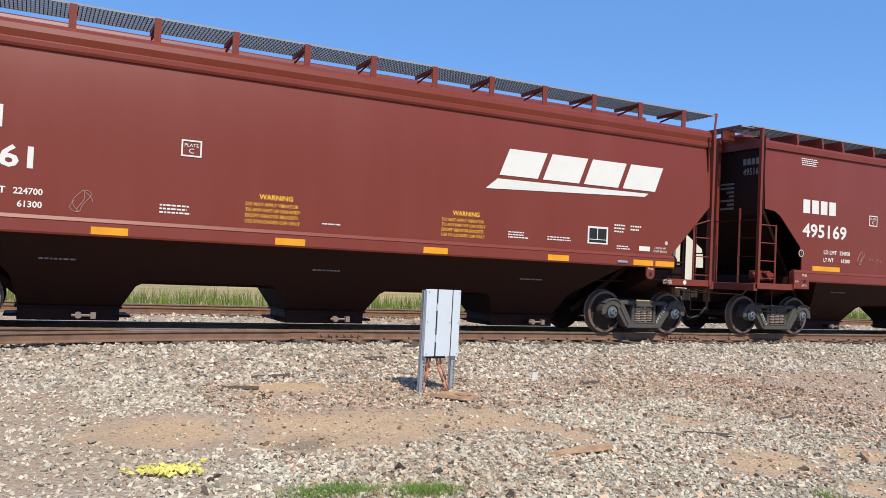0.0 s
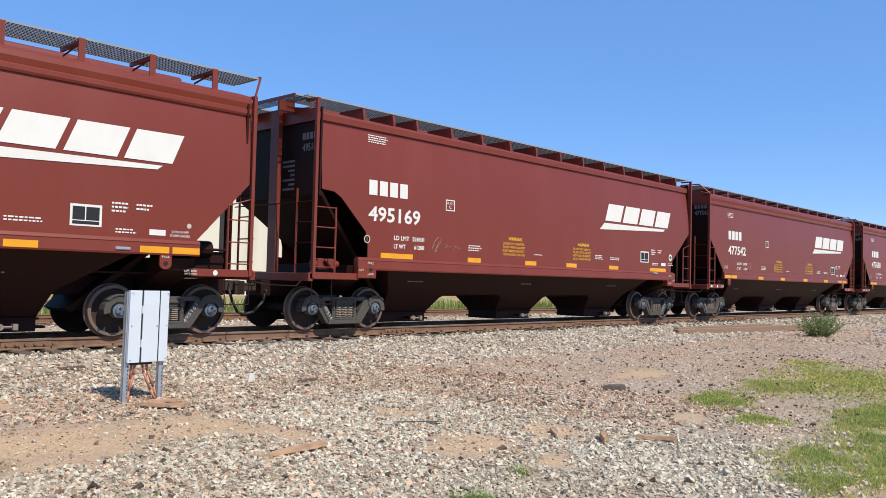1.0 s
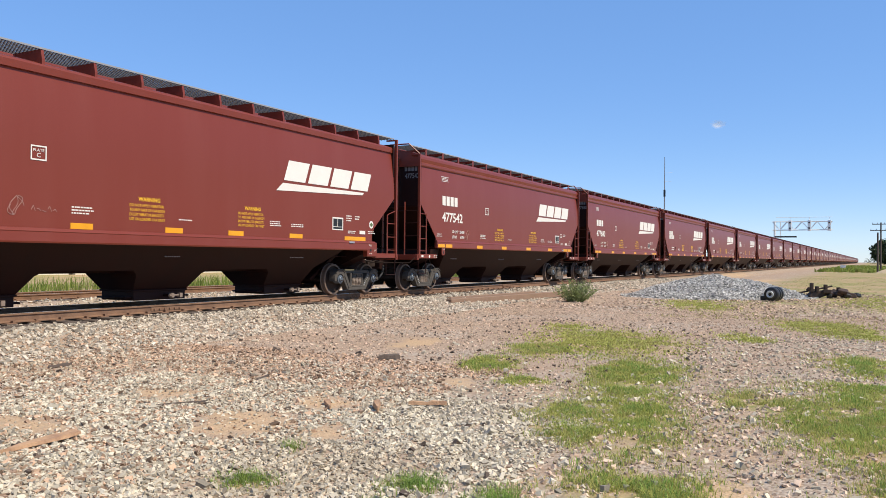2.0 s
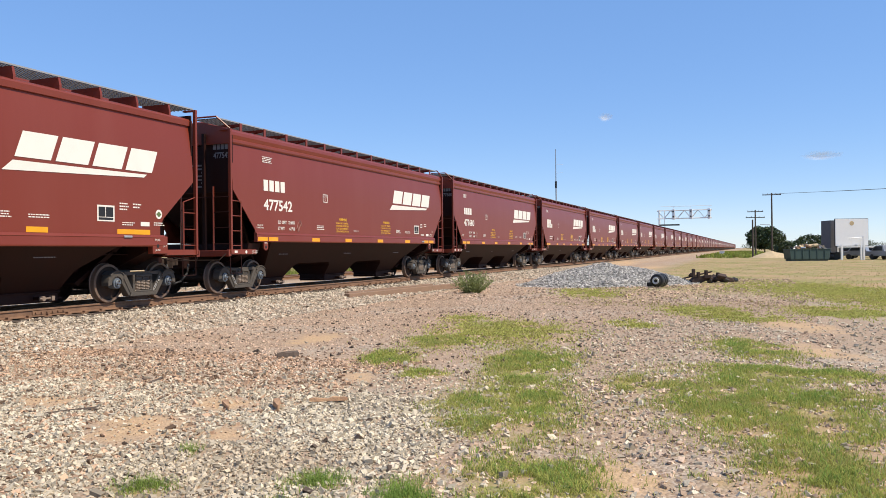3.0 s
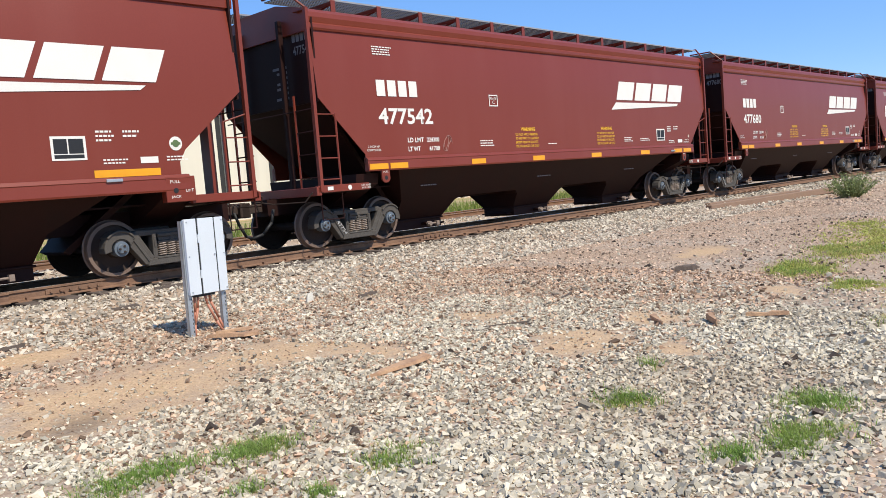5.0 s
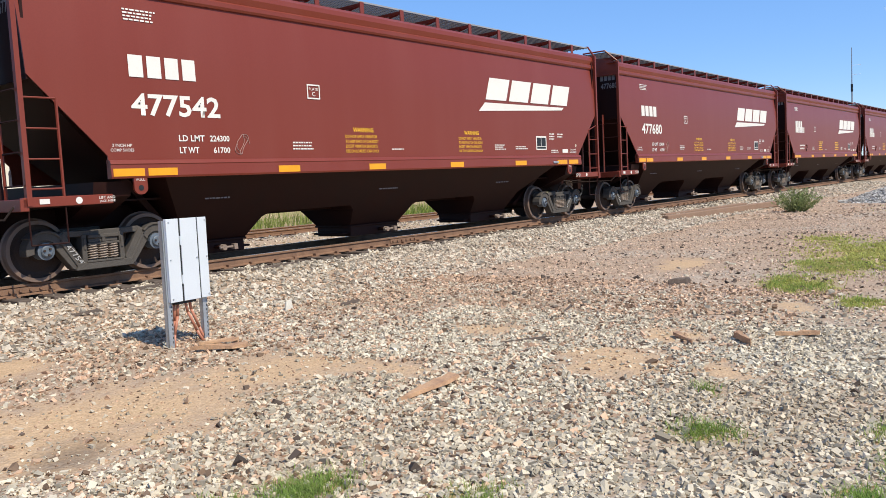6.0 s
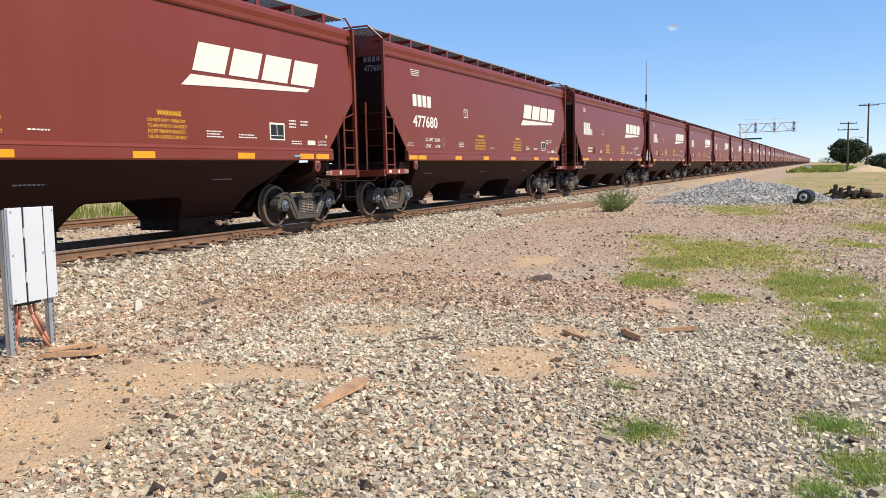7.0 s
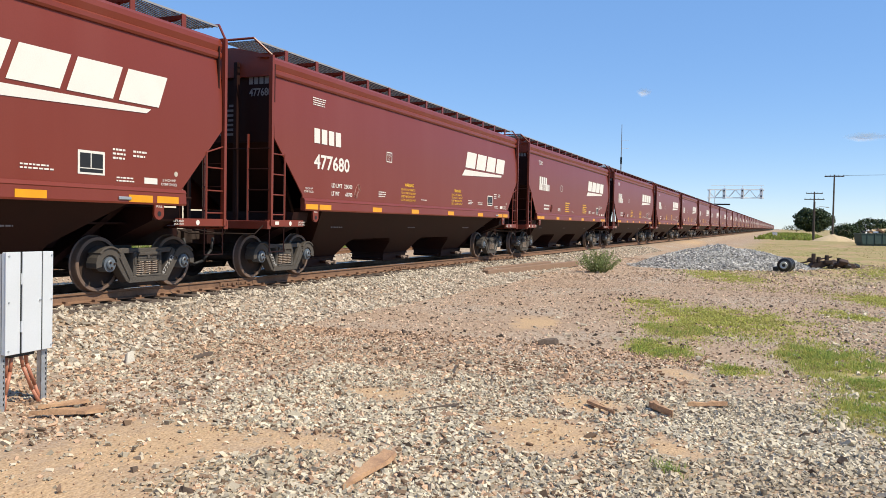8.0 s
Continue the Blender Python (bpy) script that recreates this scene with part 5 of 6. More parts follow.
splinter("wood_stub", "dark brown wood stub on gravel", 11.3, 6.83, -35, 0.36, 0.10, 0.07, TIE)
splinter("twig", "thin dark stick on the dirt", 6.75, 6.66, -30, 0.55, 0.03, 0.02, TIE)
splinter("twig", "thin dark stick on the gravel", 8.8, 7.29, 20, 0.5, 0.03, 0.02, TIE)
for x, y, r, l in ((3.2, 11.6, 12, 0.6), (2.6, 10.9, -15, 0.5), (6.6, 13.4, 4, 1.0), (9.3, 13.55, 3, 1.1), (10.6, 13.6, 2, 0.8), (5.2, 12.5, -8, 0.4), (8.1, 10.5, 6, 0.4)):
    splinter("old_sleeper_chunk", "dark broken sleeper wood lying in the ballast", x, y, r, l, 0.10, 0.04, TIE)
PALESTONE = mat("whitish_stone", (0.58, 0.54, 0.45), 0.9, var=0.15, bump=0.3)
ws = part("white_stone", Shape().add(stone_verts(np.zeros((1, 3)), np.array([0.16])), CUBE), PALESTONE, None, at=(7.4, 11.03, height(7.4, 11.03) + 0.04), bevel=0.01)
tagged(ws, "pale whitish block of stone on gravel", "stone")

# long timber beam beside the track
beam = part("timber_beam", Shape().box((-4.55, -0.11, 0), (4.55, 0.11, 0.22)), OLDBEAM, None, at=pose(28.64, 12.05, height(28.64, 12.05) - 0.03, 0, 0, -4.9), bevel=0.02)
tagged(beam, "long weathered brown timber beam lying beside the track", "timber")
beam2 = part("timber_beam", Shape().box((-3.4, -0.1, 0), (3.4, 0.1, 0.14)), OLDBEAM, None, at=pose(28.2, 12.6, height(28.2, 12.6) - 0.02, 0, 0, -3.5), bevel=0.02)
tagged(beam2, "low dark timber lying beside a longer one", "timber")

# sprayed yellow mark
spray = joined("sprayed_mark", stone_verts(np.stack([RNG.normal(1.07, 0.13, 110), RNG.normal(6.72, 0.08, 110), np.full(110, 0.0)], 1) + np.array([0, 0, 1]) * 0.02, RNG.uniform(0.02, 0.045, 110)), CUBE, 110, 8, YPAINT,
               "yellow spray-painted gravel stones", "painted gravel")

# weed by the timber


def weed(x, y, r, h, count, label, name="weed"):
    w = thing(name, label, "plant", m=Matrix.Translation((x, y, height(x, y))))
    stems, leaves = Shape(), Shape()
    for i in range(count):
        a, q = RNG.uniform(0, 2 * math.pi), RNG.uniform() ** 0.7
        tip = Vector((math.cos(a) * r * q, math.sin(a) * r * q, h * RNG.uniform(0.55, 1.0) * (1 - 0.35 * q * q)))
        base = Vector((tip.x * 0.25, tip.y * 0.25, -0.03))
        stems.tube(base, tip, 0.012, 0.004, n=4)
        for j in range(11):
            p = base.lerp(tip, RNG.uniform(0.25, 1.0))
            d = Vector(RNG.normal(size=3)).normalized() * RNG.uniform(0.06, 0.13)
            s = d.cross(Vector(RNG.normal(size=3))).normalized() * 0.022
            leaves.add([p, p + d * 0.5 + s, p + d, p + d * 0.5 - s], [(0, 1, 2, 3)])
    part("stem", stems, SHRUB, w)
    part("foliage", leaves, SHRUB, w)


weed(30.3, 10.12, 0.95, 0.98, 130, "bushy grey-green weed beside the timber beam")

SCRAPRUST = mat("dark_rusty_scrap", (0.075, 0.045, 0.033), 0.85, var=0.4, scale=6, second=(0.03, 0.025, 0.022), amount=0.7, bump=0.4)

# ---------------- the rock pile and scrap ----------------


def heap(name, label, cx, cy, rz, a, b, h, material, rocks=0, s0=0.05, s1=0.16, category="gravel pile"):
    c, s = math.cos(radians(rz)), math.sin(radians(rz))

    def top(u, v):
        d = math.sqrt((u / a) ** 2 + (v / b) ** 2) * (1 + 0.14 * noise.noise((u * 0.9, v * 0.9, 3)))
        return h * max(0.0, 1 - d) ** 0.8 * (1 + 0.22 * noise.noise((u * 0.8, v * 0.8, 7)))
    n = 26
    vs, fs = [], []
    for i in range(n + 1):
        for j in range(n + 1):
            u, v = a * 1.15 * (2 * i / n - 1), b * 1.15 * (2 * j / n - 1)
            x, y = cx + c * u - s * v, cy + s * u + c * v
            vs.append((x, y, height(x, y) + top(u, v) - 0.03))
    for i in range(n):
        for j in range(n):
            k = i * (n + 1) + j
            fs.append((k, k + n + 1, k + n + 2, k + 1))
    sh = Shape().add(vs, fs)
    ob = part(name, sh, material, None, smooth=True)
    tagged(ob, label, category)
    if rocks:
        q = np.sqrt(RNG.uniform(0, 1, rocks)) * 1.08
        t = RNG.uniform(0, 2 * math.pi, rocks)
        u, v = a * q * np.cos(t), b * q * np.sin(t)
        x, y = cx + c * u - s * v, cy + s * u + c * v
        z = np.array([height(x[i], y[i]) + top(u[i], v[i]) for i in range(rocks)])
        joined(name + "_rocks", stone_verts(np.stack([x, y, z], 1), RNG.uniform(s0, s1, rocks)), CUBE, rocks, 8, material, "loose angular grey rocks heaped in a pile", "rock")
    return ob


heap("gravel_heap", "heap of grey crushed rock on the lot", 38.8, 6.2, -52, 4.2, 2.9, 1.0, PILE, 12000, 0.05, 0.115)


def drum():
    d = thing("traction_motor", "black greasy ribbed steel drum lying on the ground", "scrap metal", m=pose(35.7, 3.55, height(35.5, 3.65) + 0.30, 0, 0, -100) @ Matrix.Scale(0.84, 4))
    s = Shape().lathe([(0.0, -0.62), (0.13, -0.62), (0.14, -0.6), (0.2, -0.58), (0.22, -0.5), (0.32, -0.48), (0.35, -0.35), (0.35, -0.2), (0.30, -0.18), (0.30, -0.06), (0.35, -0.04), (0.35, 0.14), (0.30, 0.16), (0.30, 0.28), (0.35, 0.30), (0.35, 0.48), (0.3, 0.52), (0.0, 0.54)], 28)
    part("casing", s, DARKSTEEL, d)
    part("end_ring", Shape().lathe([(0.08, -0.63), (0.15, -0.65), (0.18, -0.62), (0.08, -0.60)], 20), GALV, d, "pale worn ring")
    part("lug", Shape().box((-0.55, -0.3, -0.3), (-0.3, 0.2, -0.1)), DARKSTEEL, d, bevel=0.03)


def scrap():
    d = thing("scrap_frame", "rusty black scrap bogie frame lying on the grass", "scrap metal", m=pose(40.3, 2.0, height(40.3, 2.0), 0, 0, -68) @ Matrix.Diagonal((0.92, 0.9, 0.72, 1)))
    part("frame_beam", Shape().prism([(-0.7, 0.15), (-0.5, 0.42), (0.1, 0.50), (0.3, 0.36), (0.9, 0.45), (1.5, 0.34), (1.6, 0.06), (1.1, 0.0), (0.8, 0.16), (0.1, 0.16), (-0.2, 0.0), (-0.6, 0.0)], -0.22, 0.22), SCRAPRUST, d, bevel=0.05)
    part("frame_arm", Shape().box((-2.1, -0.12, 0.05), (-0.8, 0.12, 0.25)), RUST, d, bevel=0.03)
    part("frame_arm", Shape().box((-2.2, -0.3, 0.0), (-1.7, 0.3, 0.34)), SCRAPRUST, d, bevel=0.03)
    for x, h in ((-0.55, 0.95), (0.1, 0.86), (-0.3, 0.75), (0.7, 0.7)):
        part("bracket", Shape().box((x - 0.07, -0.3, 0.4), (x + 0.07, -0.1, h)), RUST, d, bevel=0.02)
    for i in range(12):
        w = RNG.uniform(0.07, 0.24)
        part("scrap_lump", Shape().box((-w, -0.2, -0.1), (w, 0.2, 0.12)), (SCRAPRUST, RUST, DARKSTEEL)[i % 3], d, at=pose(RNG.uniform(-0.6, 1.7), RNG.uniform(-0.45, 0.45), RNG.uniform(0.12, 0.55), *RNG.uniform(-40, 40, 3)), bevel=0.03)
    part("rod", Shape().tube((-1.5, 0.3, 0.15), (0.6, 0.35, 0.75), 0.05, n=8), RUST, d)


drum()
scrap()

# ---------------- the lot's far side ----------------


def utility_pole(x, y, h, arms, label):
    p = thing("utility_pole", label, "utility pole", "utility poles", m=pose(x, y, 0, 0, 0, 0))
    part("pole", Shape().tube((0, 0, -0.3), (0, 0, h), 0.17, 0.12, n=10), POLE, p)
    for z, w in arms:
        arm = part("crossarm", Shape().box((-0.08, -w / 2, z - 0.07), (0.08, w / 2, z + 0.07)), POLE, p)
        for k in (-0.46, -0.2, 0.2, 0.46):
            part("insulator", Shape().tube((0, w * k, z + 0.07), (0, w * k, z + 0.3), 0.06, 0.04, n=8), GALV, arm)
    return p


utility_pole(150.0, -3.9, 11.0, ((10.7, 3.0),), "tall dark wooden utility pole with one crossarm")
utility_pole(163.0, -1.35, 8.7, ((8.4, 2.8), (7.3, 3.4)), "dark wooden utility pole with two crossarms")
utility_pole(141.0, -0.75, 6.2, (), "short dark wooden pole")
lamp = thing("lot_lamp", "thin lamp bracket on a wooden pole", "street lamp", m=pose(163.0, -2.0, 0))
part("lamp_arm", Shape().chain([(0, 0.6, 5.6), (0, -0.4, 6.0), (0, -1.4, 5.9)], 0.05), GALV, lamp)
part("lamp_head", Shape().box((-0.15, -1.9, 5.8), (0.15, -1.3, 5.95)), GALV, lamp, bevel=0.04)
part("lamp_post", Shape().tube((0, 0.6, -0.3), (0, 0.6, 5.7), 0.1, n=8), POLE, lamp)
wire = thing("overhead_wire", "thin dark overhead wire between poles", "wire")
for k, (dy, z0) in enumerate(((-1.3, 10.85), (0.0, 10.85), (1.3, 10.85))):
    part("strand", Shape().chain([(150 - 9 * i, -3.9 + dy - 9.0 * i, z0 - 1.5 * math.sin(math.pi * i / 8) + 0.12 * i) for i in range(9)], 0.014, n=4), POLE, wire)


def tree(x, y, h, r, count, label):
    t = thing("tree", label, "tree", m=Matrix.Translation((x, y, 0)))
    trunk = Shape().tube((0, 0, -0.2), (0.1, 0, h * 0.45), 0.22, 0.13, n=8)
    for i in range(7):
        a = i * 2.4
        trunk.tube((0.1, 0, h * 0.25 + i * 0.08 * h), (math.cos(a) * r * 0.6, math.sin(a) * r * 0.6, h * (0.5 + 0.06 * i)), 0.09, 0.03, n=5)
    part("trunk", trunk, POLE, t)
    crown = Shape()
    for i in range(count):
        d = Vector(RNG.normal(size=3)).normalized() * RNG.uniform(0.35, 1.0) ** 0.5
        d *= 1 + 0.35 * noise.noise(d * 2.1 + Vector((x, y, 0)))
        p = Vector((d.x * r, d.y * r, h * 0.56 + d.z * h * 0.46))
        a = Vector(RNG.normal(size=3)).normalized() * RNG.uniform(0.12, 0.26) * (1 + 0.1 * h)
        b = a.cross(Vector(RNG.normal(size=3))).normalized() * RNG.uniform(0.08, 0.16) * (1 + 0.1 * h)
        crown.add([p - a, p + b, p + a, p - b], [(0, 1, 2, 3)])
    part("crown", crown, LEAF, t)


tree(300, -5.4, 8.8, 6.2, 7000, "dense dark green rounded tree beyond the poles")
tree(158, -6.5, 2.6, 2.4, 1200, "low dark green shrub behind the sand heap")
tree(175, -12, 4.0, 4.0, 1500, "dark green trees behind the parked vehicles")
tree(190, -19, 3.6, 5.0, 1500, "low dark green trees at the lot's far edge")
tree(185, -38, 4.2, 6.0, 1500, "low dark green trees at the lot's far edge")
for k in range(7):
    tree(560 + 45 * (k % 3), -4 - 17 * k, 4.5 + (k * 37 % 5) * 0.7, 8.0 + (k * 23 % 4), 700, "low dark trees far off along the horizon")
heap("sand_mound", "low heap of pale sand on the grass", 139, -3.6, -60, 3.6, 2.0, 1.15, SAND, category="sand pile")


def dumpster():
    d = thing("dumpster", "dark green open-topped waste bin heaped with rubbish", "dumpster", m=pose(106.5, -6.6, 0, 0, 0, -68) @ Matrix.Scale(0.8, 4))
    part("shell", Shape().prism([(-2.9, 0.25), (2.9, 0.25), (3.1, 1.75), (-3.1, 1.75)], -1.1, 1.1), BIN, d, bevel=0.03)
    for x in (-2.2, -1.1, 0, 1.1, 2.2):
        part("rib", Shape().box((x - 0.06, -1.18, 0.3), (x + 0.06, -1.1, 1.7)), BIN, d)
        part("rib", Shape().box((x - 0.06, 1.1, 0.3), (x + 0.06, 1.18, 1.7)), BIN, d)
    part("rim", Shape().box((-3.15, -1.18, 1.7), (3.15, 1.18, 1.8)), BIN, d, bevel=0.02)
    part("skid", Shape().box((-2.8, -0.9, 0), (2.8, 0.9, 0.25)), BIN, d)
    for i in range(22):
        x, y = RNG.uniform(-2.4, 2.6), RNG.uniform(-0.8, 0.8)
        w = RNG.uniform(0.25, 0.75)
        part("rubbish", Shape().box((-w, -0.25, -0.08), (w, 0.25, 0.12)), (SAND, OLDBEAM, SAND, WOOD, DARKSTEEL, SIGN)[i % 6], d, at=pose(x, y, 1.85 + 0.55 * math.exp(-((x - 0.4) / 1.6) ** 2) * RNG.uniform(0.3, 1), *RNG.uniform(-35, 35, 3)))


dumpster()


def signboard():
    """A white screen on a post frame before a dark trailer."""
    s = thing("signboard", "large blank white board on white posts with a small crest", "signboard", m=pose(112.4, -12.1, 0, 0, 0, -69))
    part("panel", Shape().box((-2.05, -0.08, 1.75), (2.05, 0.08, 5.1)), SIGN, s, bevel=0.01)
    part("panel_frame", Shape().box((-2.1, -0.02, 1.7), (2.1, 0.12, 5.15)), DARKSTEEL, s)
    part("crest", Shape().lathe([(0, -0.09), (0.28, -0.09)], 14), SAND, s, at=(0.0, 0, 4.55))
    for x in (-1.5, 0.9, 1.25):
        part("post", Shape().box((x - 0.09, -0.6, -0.2), (x + 0.09, -0.4, 1.9 if x < 1.2 else 2.9)), SIGN, s)
    part("rail", Shape().box((-2.0, -0.58, 1.55), (2.6, -0.42, 1.68)), SIGN, s)
    part("rail", Shape().tube((-0.6, -0.5, 2.7), (1.3, -0.5, 2.75), 0.03, n=6), GALV, s)
    for x in (-1.2, 1.2):
        part("foot", Shape().box((x - 0.1, -0.1, -0.2), (x + 0.1, 0.1, 1.75)), GALV, s)
    t = thing("box_trailer", "dark brown box trailer standing beside the white board", "trailer", m=pose(113.6, -10.5, 0, 0, 0, -69))
    part("body", Shape().box((-0.8, -0.1, 0.9), (0.75, 2.4, 5.0)), ROOFING, t, bevel=0.03)
    part("corner_strip", Shape().box((0.05, -0.14, 0.9), (0.2, -0.1, 5.0)), SIGN, t)
    for y in (0.6, 1.8):
        part("wheel", Shape().lathe([(0.0, -0.9), (0.5, -0.9), (0.5, 0.85), (0.0, 0.85)], 16), RUBBER, t, at=(0, y, 0.5))


signboard()


def vehicle(x, y, rz, material, label, truck=False):
    v = thing("parked_car", label, "car", "parked cars", m=pose(x, y, 0, 0, 0, rz))
    if truck:
        prof = [(-2.6, 0.45), (2.6, 0.45), (2.65, 0.95), (1.5, 1.1), (0.95, 1.75), (-0.5, 1.78), (-0.7, 1.1), (-2.6, 1.1)]
        win = [(1.3, 1.12), (0.9, 1.66), (-0.4, 1.68), (-0.55, 1.12)]
    else:
        prof = [(-2.2, 0.4), (2.2, 0.4), (2.25, 0.8), (1.2, 0.95), (0.5, 1.45), (-1.2, 1.48), (-2.1, 0.95)]
        win = [(1.05, 0.97), (0.45, 1.38), (-1.1, 1.4), (-1.75, 0.97)]
    part("body", Shape().prism(prof, -0.9, 0.9), material, v, bevel=0.06)
    part("window", Shape().prism(win, -0.91, 0.91), GLASS, v)
    for wx in (-1.4, 1.4):
        for wy in (-0.8, 0.8):
            part("wheel", Shape().lathe([(0.0, -0.11), (0.2, -0.12), (0.34, -0.1), (0.34, 0.1), (0.2, 0.12), (0.0, 0.11)], 16), RUBBER, v, at=(wx, wy, 0.34))


vehicle(118.0, -13.9, 70, CARPAINT, "grey pickup truck parked behind the board", True)
vehicle(131.0, -13.0, 75, BIN, "dark car parked on the lot")
vehicle(133.0, -16.2, 80, CARPAINT, "silver car parked on the lot")
vehicle(112.5, -15.9, 30, CARPAINT, "grey pickup truck at the lot's edge", True)
vehicle(136.0, -18.8, 80, DARKSTEEL, "black car parked on the lot")


def shed(x, y, w, d, h, rz, wall, label, name="shed"):
    s = thing(name, label, "building", m=pose(x, y, 0, 0, 0, rz))
    part("wall", Shape().box((-w / 2, -d / 2, -0.3), (w / 2, d / 2, h)), wall, s)
    part("roof", Shape().prism([(-w / 2 - 0.3, h), (w / 2 + 0.3, h), (0, h + w * 0.12)], -d / 2 - 0.3, d / 2 + 0.3), ROOFING, s)
    for i in range(3):
        part("window", Shape().box((-w / 2 - 0.05, -d / 3 + i * d / 3 - 0.6, 1.0), (-w / 2 - 0.003, -d / 3 + i * d / 3 + 0.6, 2.0)), GLASS, s)
    part("door", Shape().box((-w / 2 - 0.06, -d / 2 + 0.7, 0), (-w / 2 - 0.004, -d / 2 + 1.7, 2.05)), DARKSTEEL, s)


shed(300, -26, 6, 12, 3.0, 0, CREAM, "low pale shed with a dark roof far off")
pc = thing("relay_box", "small white trackside equipment box far along the line", "relay box", m=pose(190, 5.4, 0) @ Matrix.Scale(0.5, 4))
part("body", Shape().box((-0.7, -1.0, 0.1), (0.7, 1.0, 2.0)), SIGN, pc, bevel=0.03)
part("lid", Shape().box((-0.78, -1.08, 2.0), (0.78, 1.08, 2.1)), GALV, pc)
far_weeds = []
for _ in range(2500):
    x, y = RNG.uniform(140, 330), RNG.uniform(-4, 8)
    far_weeds.append((x, y, 0))
blades("far_weeds", far_weeds, 0.3, 0.8, 0.2, TALL, "rank green weeds along the far line")

# ---------------- gantry and mast over the line ----------------


def gantry():
    g = thing("signal_gantry", "grey lattice cantilever signal gantry over the tracks", "signal gantry", m=pose(211, 0, 0))
    y0, y1, zb, zt = 8.3, 21.4, 9.2, 11.2
    for x in (-0.6, 0.6):
        for z in (zb, zt):
            part("chord", Shape().tube((x, y0, z), (x, y1, z), 0.11, n=6), ALU, g)
        for i in range(8):
            ya, yb = y0 + (y1 - y0) * i / 8, y0 + (y1 - y0) * (i + 1) / 8
            part("brace", Shape().tube((x, ya, zb if i % 2 else zt), (x, yb, zt if i % 2 else zb), 0.07, n=5), ALU, g)
    part("mast", Shape().tube((0, 20.9, -0.3), (0, 20.9, 11.4), 0.3, 0.24, n=10), ALU, g)
    part("mast", Shape().tube((0, 19.6, 7.2), (0, 19.6, 11.3), 0.1, n=8), ALU, g)
    for y in (8.9, 13.2, 17.4):
        part("railing_post", Shape().tube((-0.6, y, zt), (-0.6, y, zt + 1.0), 0.05, n=5), ALU, g)
        head = part("signal_head", Shape().prism([(-0.2, 8.9), (0.2, 8.9), (0.2, 11.5), (-0.2, 11.5)], y - 0.35, y + 0.35), ALU, g, at=(-0.9, 0, 0), bevel=0.05)
        part("lamp_hood", Shape().tube((-0.2, y, 10.9), (-0.55, y, 10.9), 0.18, n=10), DARKSTEEL, head)
        part("lamp_hood", Shape().tube((-0.2, y, 9.6), (-0.55, y, 9.6), 0.18, n=10), DARKSTEEL, head)
    part("railing", Shape().tube((-0.6, 8.3, zt + 1.0), (-0.6, 20.5, zt + 1.0), 0.05, n=5), ALU, g)
    part("signal_arm", Shape().box((-0.3, 16.0, 7.4), (0.3, 20.9, 7.75)), DARKSTEEL, g)


gantry()
MASTGREY = mat("weathered_mast_steel", (0.22, 0.23, 0.25), 0.6)
mast = thing("radio_mast", "thin grey radio mast with side aerials", "mast", m=pose(97.2, 21.8, 0))
part("pole", Shape().tube((0, 0, -0.3), (0, 0, 9.5), 0.10, 0.07, n=8).tube((0, 0, 9.5), (0, 0, 13.9), 0.06, 0.035, n=6), MASTGREY, mast)
part("aerial", Shape().box((-0.10, -0.10, 9.2), (0.10, 0.10, 10.0)), DARKSTEEL, mast)
part("aerial", Shape().tube((0, -0.9, 12.0), (0, 0.0, 12.0), 0.015, n=5), ALU, mast)
part("aerial", Shape().tube((0, -0.9, 11.0), (0, 0.0, 11.0), 0.015, n=5), ALU, mast)


def store():
    """A long cream metal store beyond the tracks, seen through the gaps of the train."""
    s = thing("grain_store", "long cream metal-clad storage building with dark vertical gaps", "building", m=pose(0, 58, 0))
    x = 12.0
    while x < 66:
        part("cladding_bay", Shape().box((x, 0, -0.3), (x + 4.1, 12, 9.2)), CREAM, s, bevel=0.05)
        part("recess", Shape().box((x + 4.1, 0.35, -0.3), (x + 4.7, 11, 9.0)), DARKGAP, s)
        x += 4.7
    part("roof", Shape().prism([(11.6, 9.2), (66.9, 9.2), (66.9, 9.5), (11.6, 9.5)], -0.4, 12.4), GALV, s)


store()


# ---------------- small clouds over the horizon ----------------
VAPOUR = bpy.data.materials.new("thin_white_cloud")
VAPOUR.use_nodes = True
vn, vl = VAPOUR.node_tree.nodes, VAPOUR.node_tree.links
veil = vn["Principled BSDF"]
veil.inputs["Base Color"].default_value = (0.9, 0.9, 0.9, 1)
veil.inputs["Roughness"].default_value = 1.0
spot, ball, puff = vn.new("ShaderNodeTexCoord"), vn.new("ShaderNodeTexGradient"), vn.new("ShaderNodeTexNoise")
ball.gradient_type = "SPHERICAL"
puff.inputs["Scale"].default_value, puff.inputs["Detail"].default_value = 2.6, 7
blend, clear = vn.new("ShaderNodeMath"), vn.new("ShaderNodeMapRange")
blend.operation = "MULTIPLY"
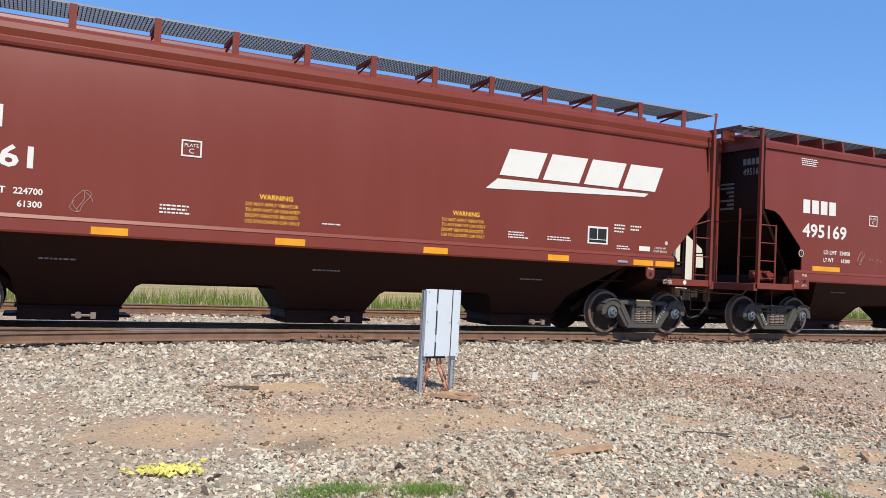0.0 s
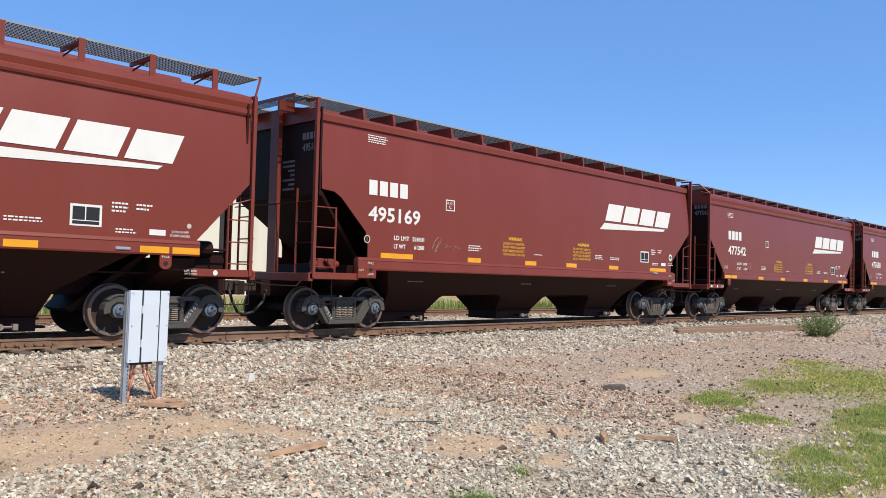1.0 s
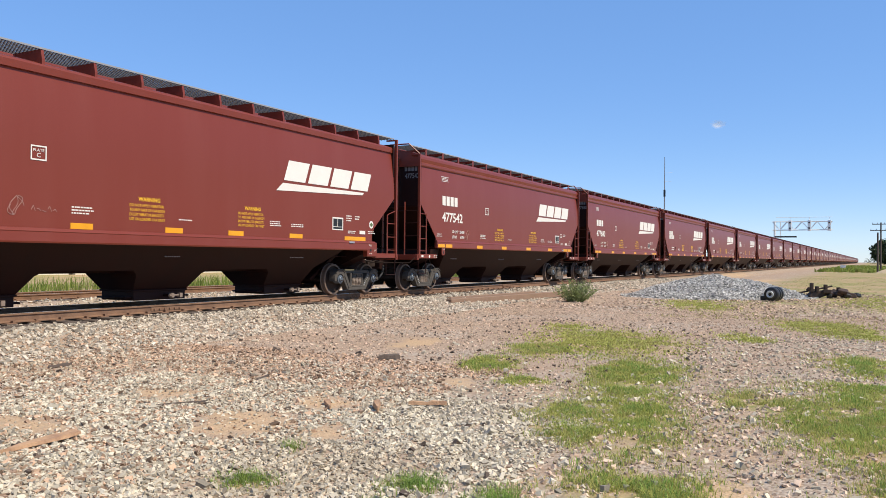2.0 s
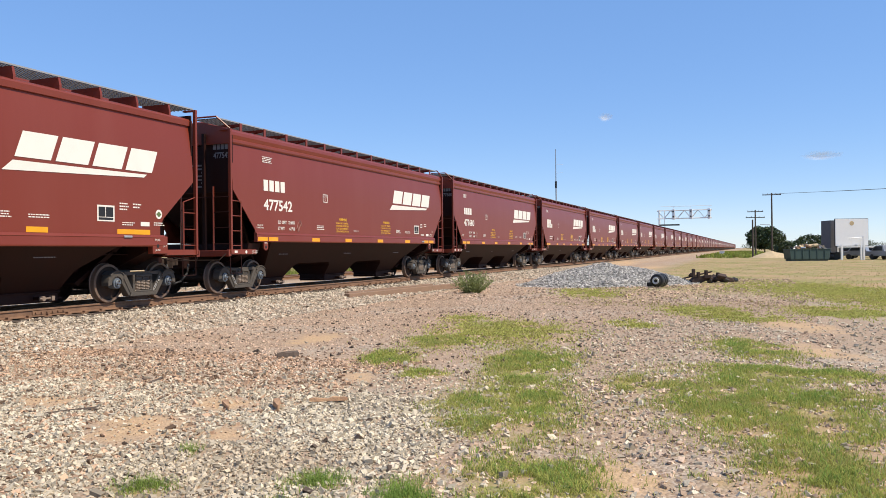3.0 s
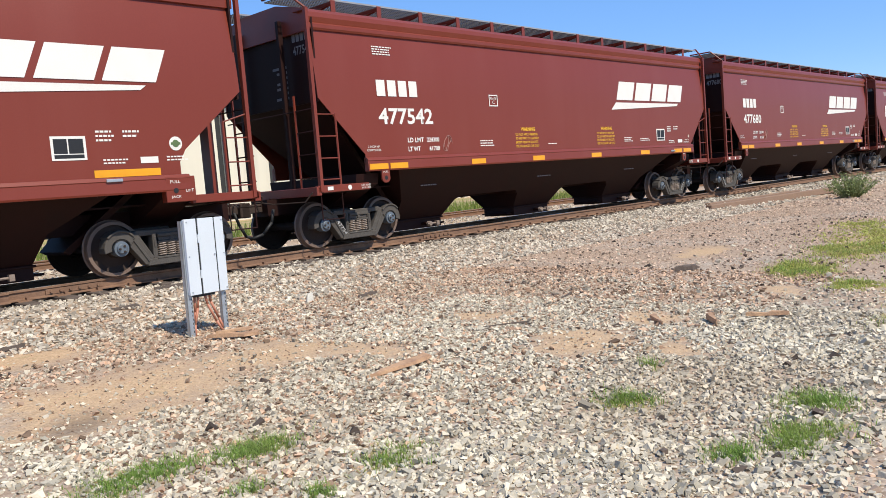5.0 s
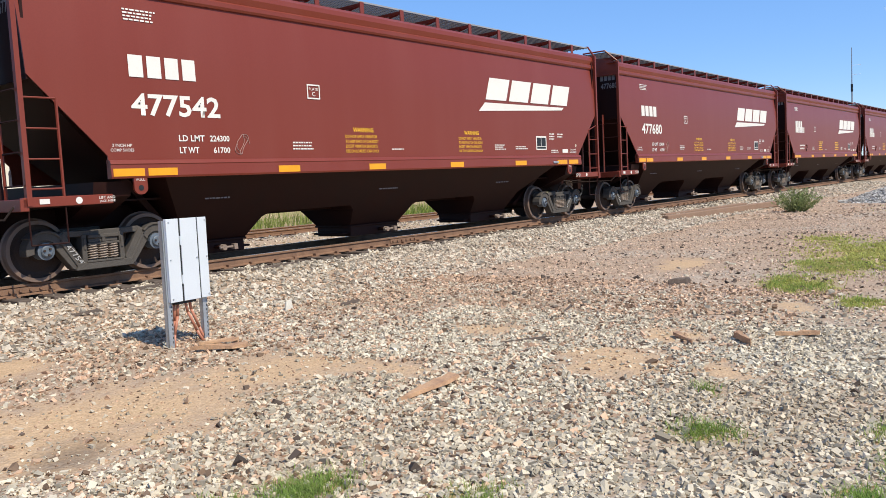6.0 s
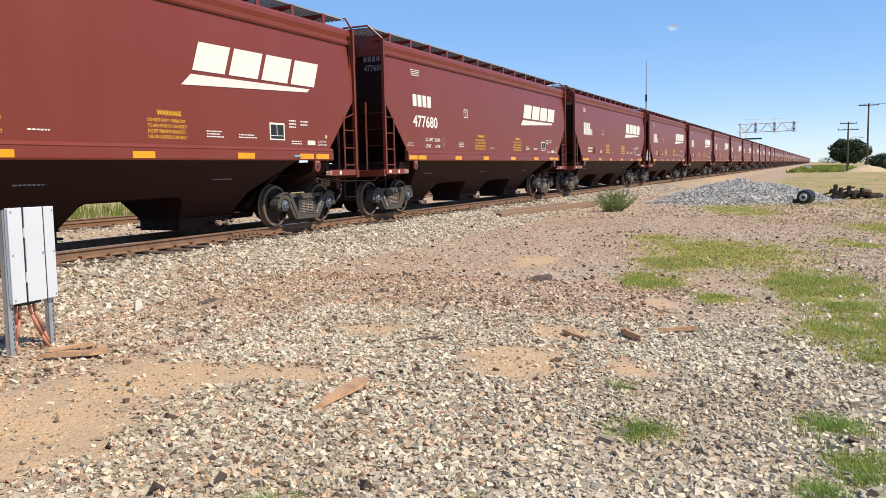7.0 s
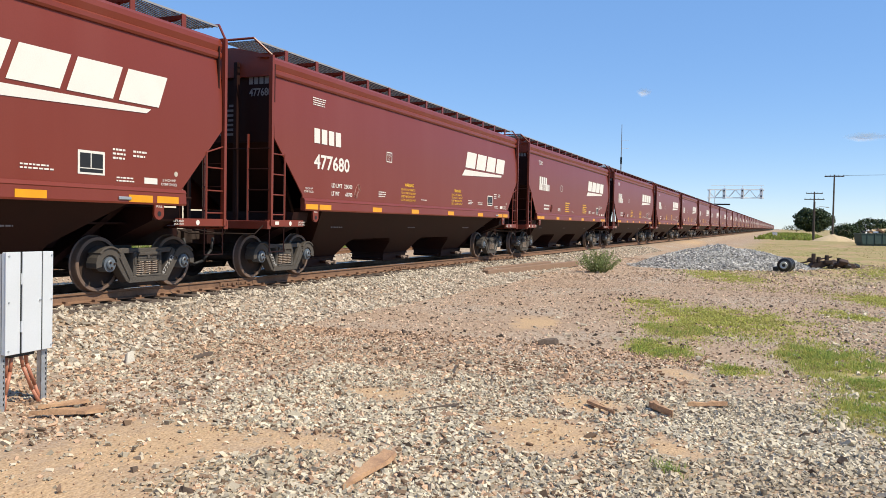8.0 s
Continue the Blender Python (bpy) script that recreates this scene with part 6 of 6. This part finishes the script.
clear.inputs["From Min"].default_value, clear.inputs["From Max"].default_value, clear.inputs["To Max"].default_value = 0.10, 0.45, 0.7
vl.new(spot.outputs["Object"], ball.inputs["Vector"])
vl.new(spot.outputs["Object"], puff.inputs["Vector"])
vl.new(ball.outputs["Fac"], blend.inputs[0])
vl.new(puff.outputs["Fac"], blend.inputs[1])
vl.new(blend.outputs[0], clear.inputs["Value"])
vl.new(clear.outputs[0], veil.inputs["Alpha"])


def cloud(yaw, rise, wide, high, label):
    """A wisp far off: a shallow dish of vapour that faces the lot. yaw: degrees from y towards x."""
    far = 2600.0
    s = Shape()
    n = 16
    ring = [[(q * math.cos(2 * math.pi * i / n), 0.15 * (1 - q * q), q * math.sin(2 * math.pi * i / n)) for i in range(n)] for q in (0.02, 0.35, 0.7, 1.0)]
    for a, b in zip(ring, ring[1:]):
        s.add(a + b, [(i, (i + 1) % n, (i + 1) % n + n, i + n) for i in range(n)])
    at = pose(far * math.sin(radians(yaw)), far * math.cos(radians(yaw)), far * math.tan(radians(rise)), 0, 0, -yaw) @ Matrix.Diagonal((wide, wide, high, 1))
    ob = part("cloud", s, VAPOUR, None, at=at, smooth=True)
    return tagged(ob, label, "cloud", "small clouds")


cloud(80.8, 9.15, 30, 18, "small thin white puff of cloud in a blue sky")
cloud(94.5, 5.9, 75, 18, "thin flat white streak of cloud in a blue sky")

# ---------------- what moves ----------------
def motions():
    """The train rolls towards -x; the wheels of the nearer cars turn with it."""
    def slid(t):
        return float(np.interp(t, [a for a, _ in SLIDE], [b for _, b in SLIDE]))
    for k, c in CARS:
        walk(c, [(t, pose(CAR_X + CAR_L * k + s, YC, ZR)) for t, s in SLIDE])
    steps = [i / 10 for i in range(81)]
    for k, c in CARS:
        if k > 3:
            continue
        for w in [o for o in c.children_recursive if o.name.startswith("wheelset")]:
            dx = 0.89 if w.location.x > 0 else -0.89
            walk(w, [(t, pose(dx, 0, 0.457, 0, math.degrees(slid(t) / 0.457) % 360, 0)) for t in steps])


motions()
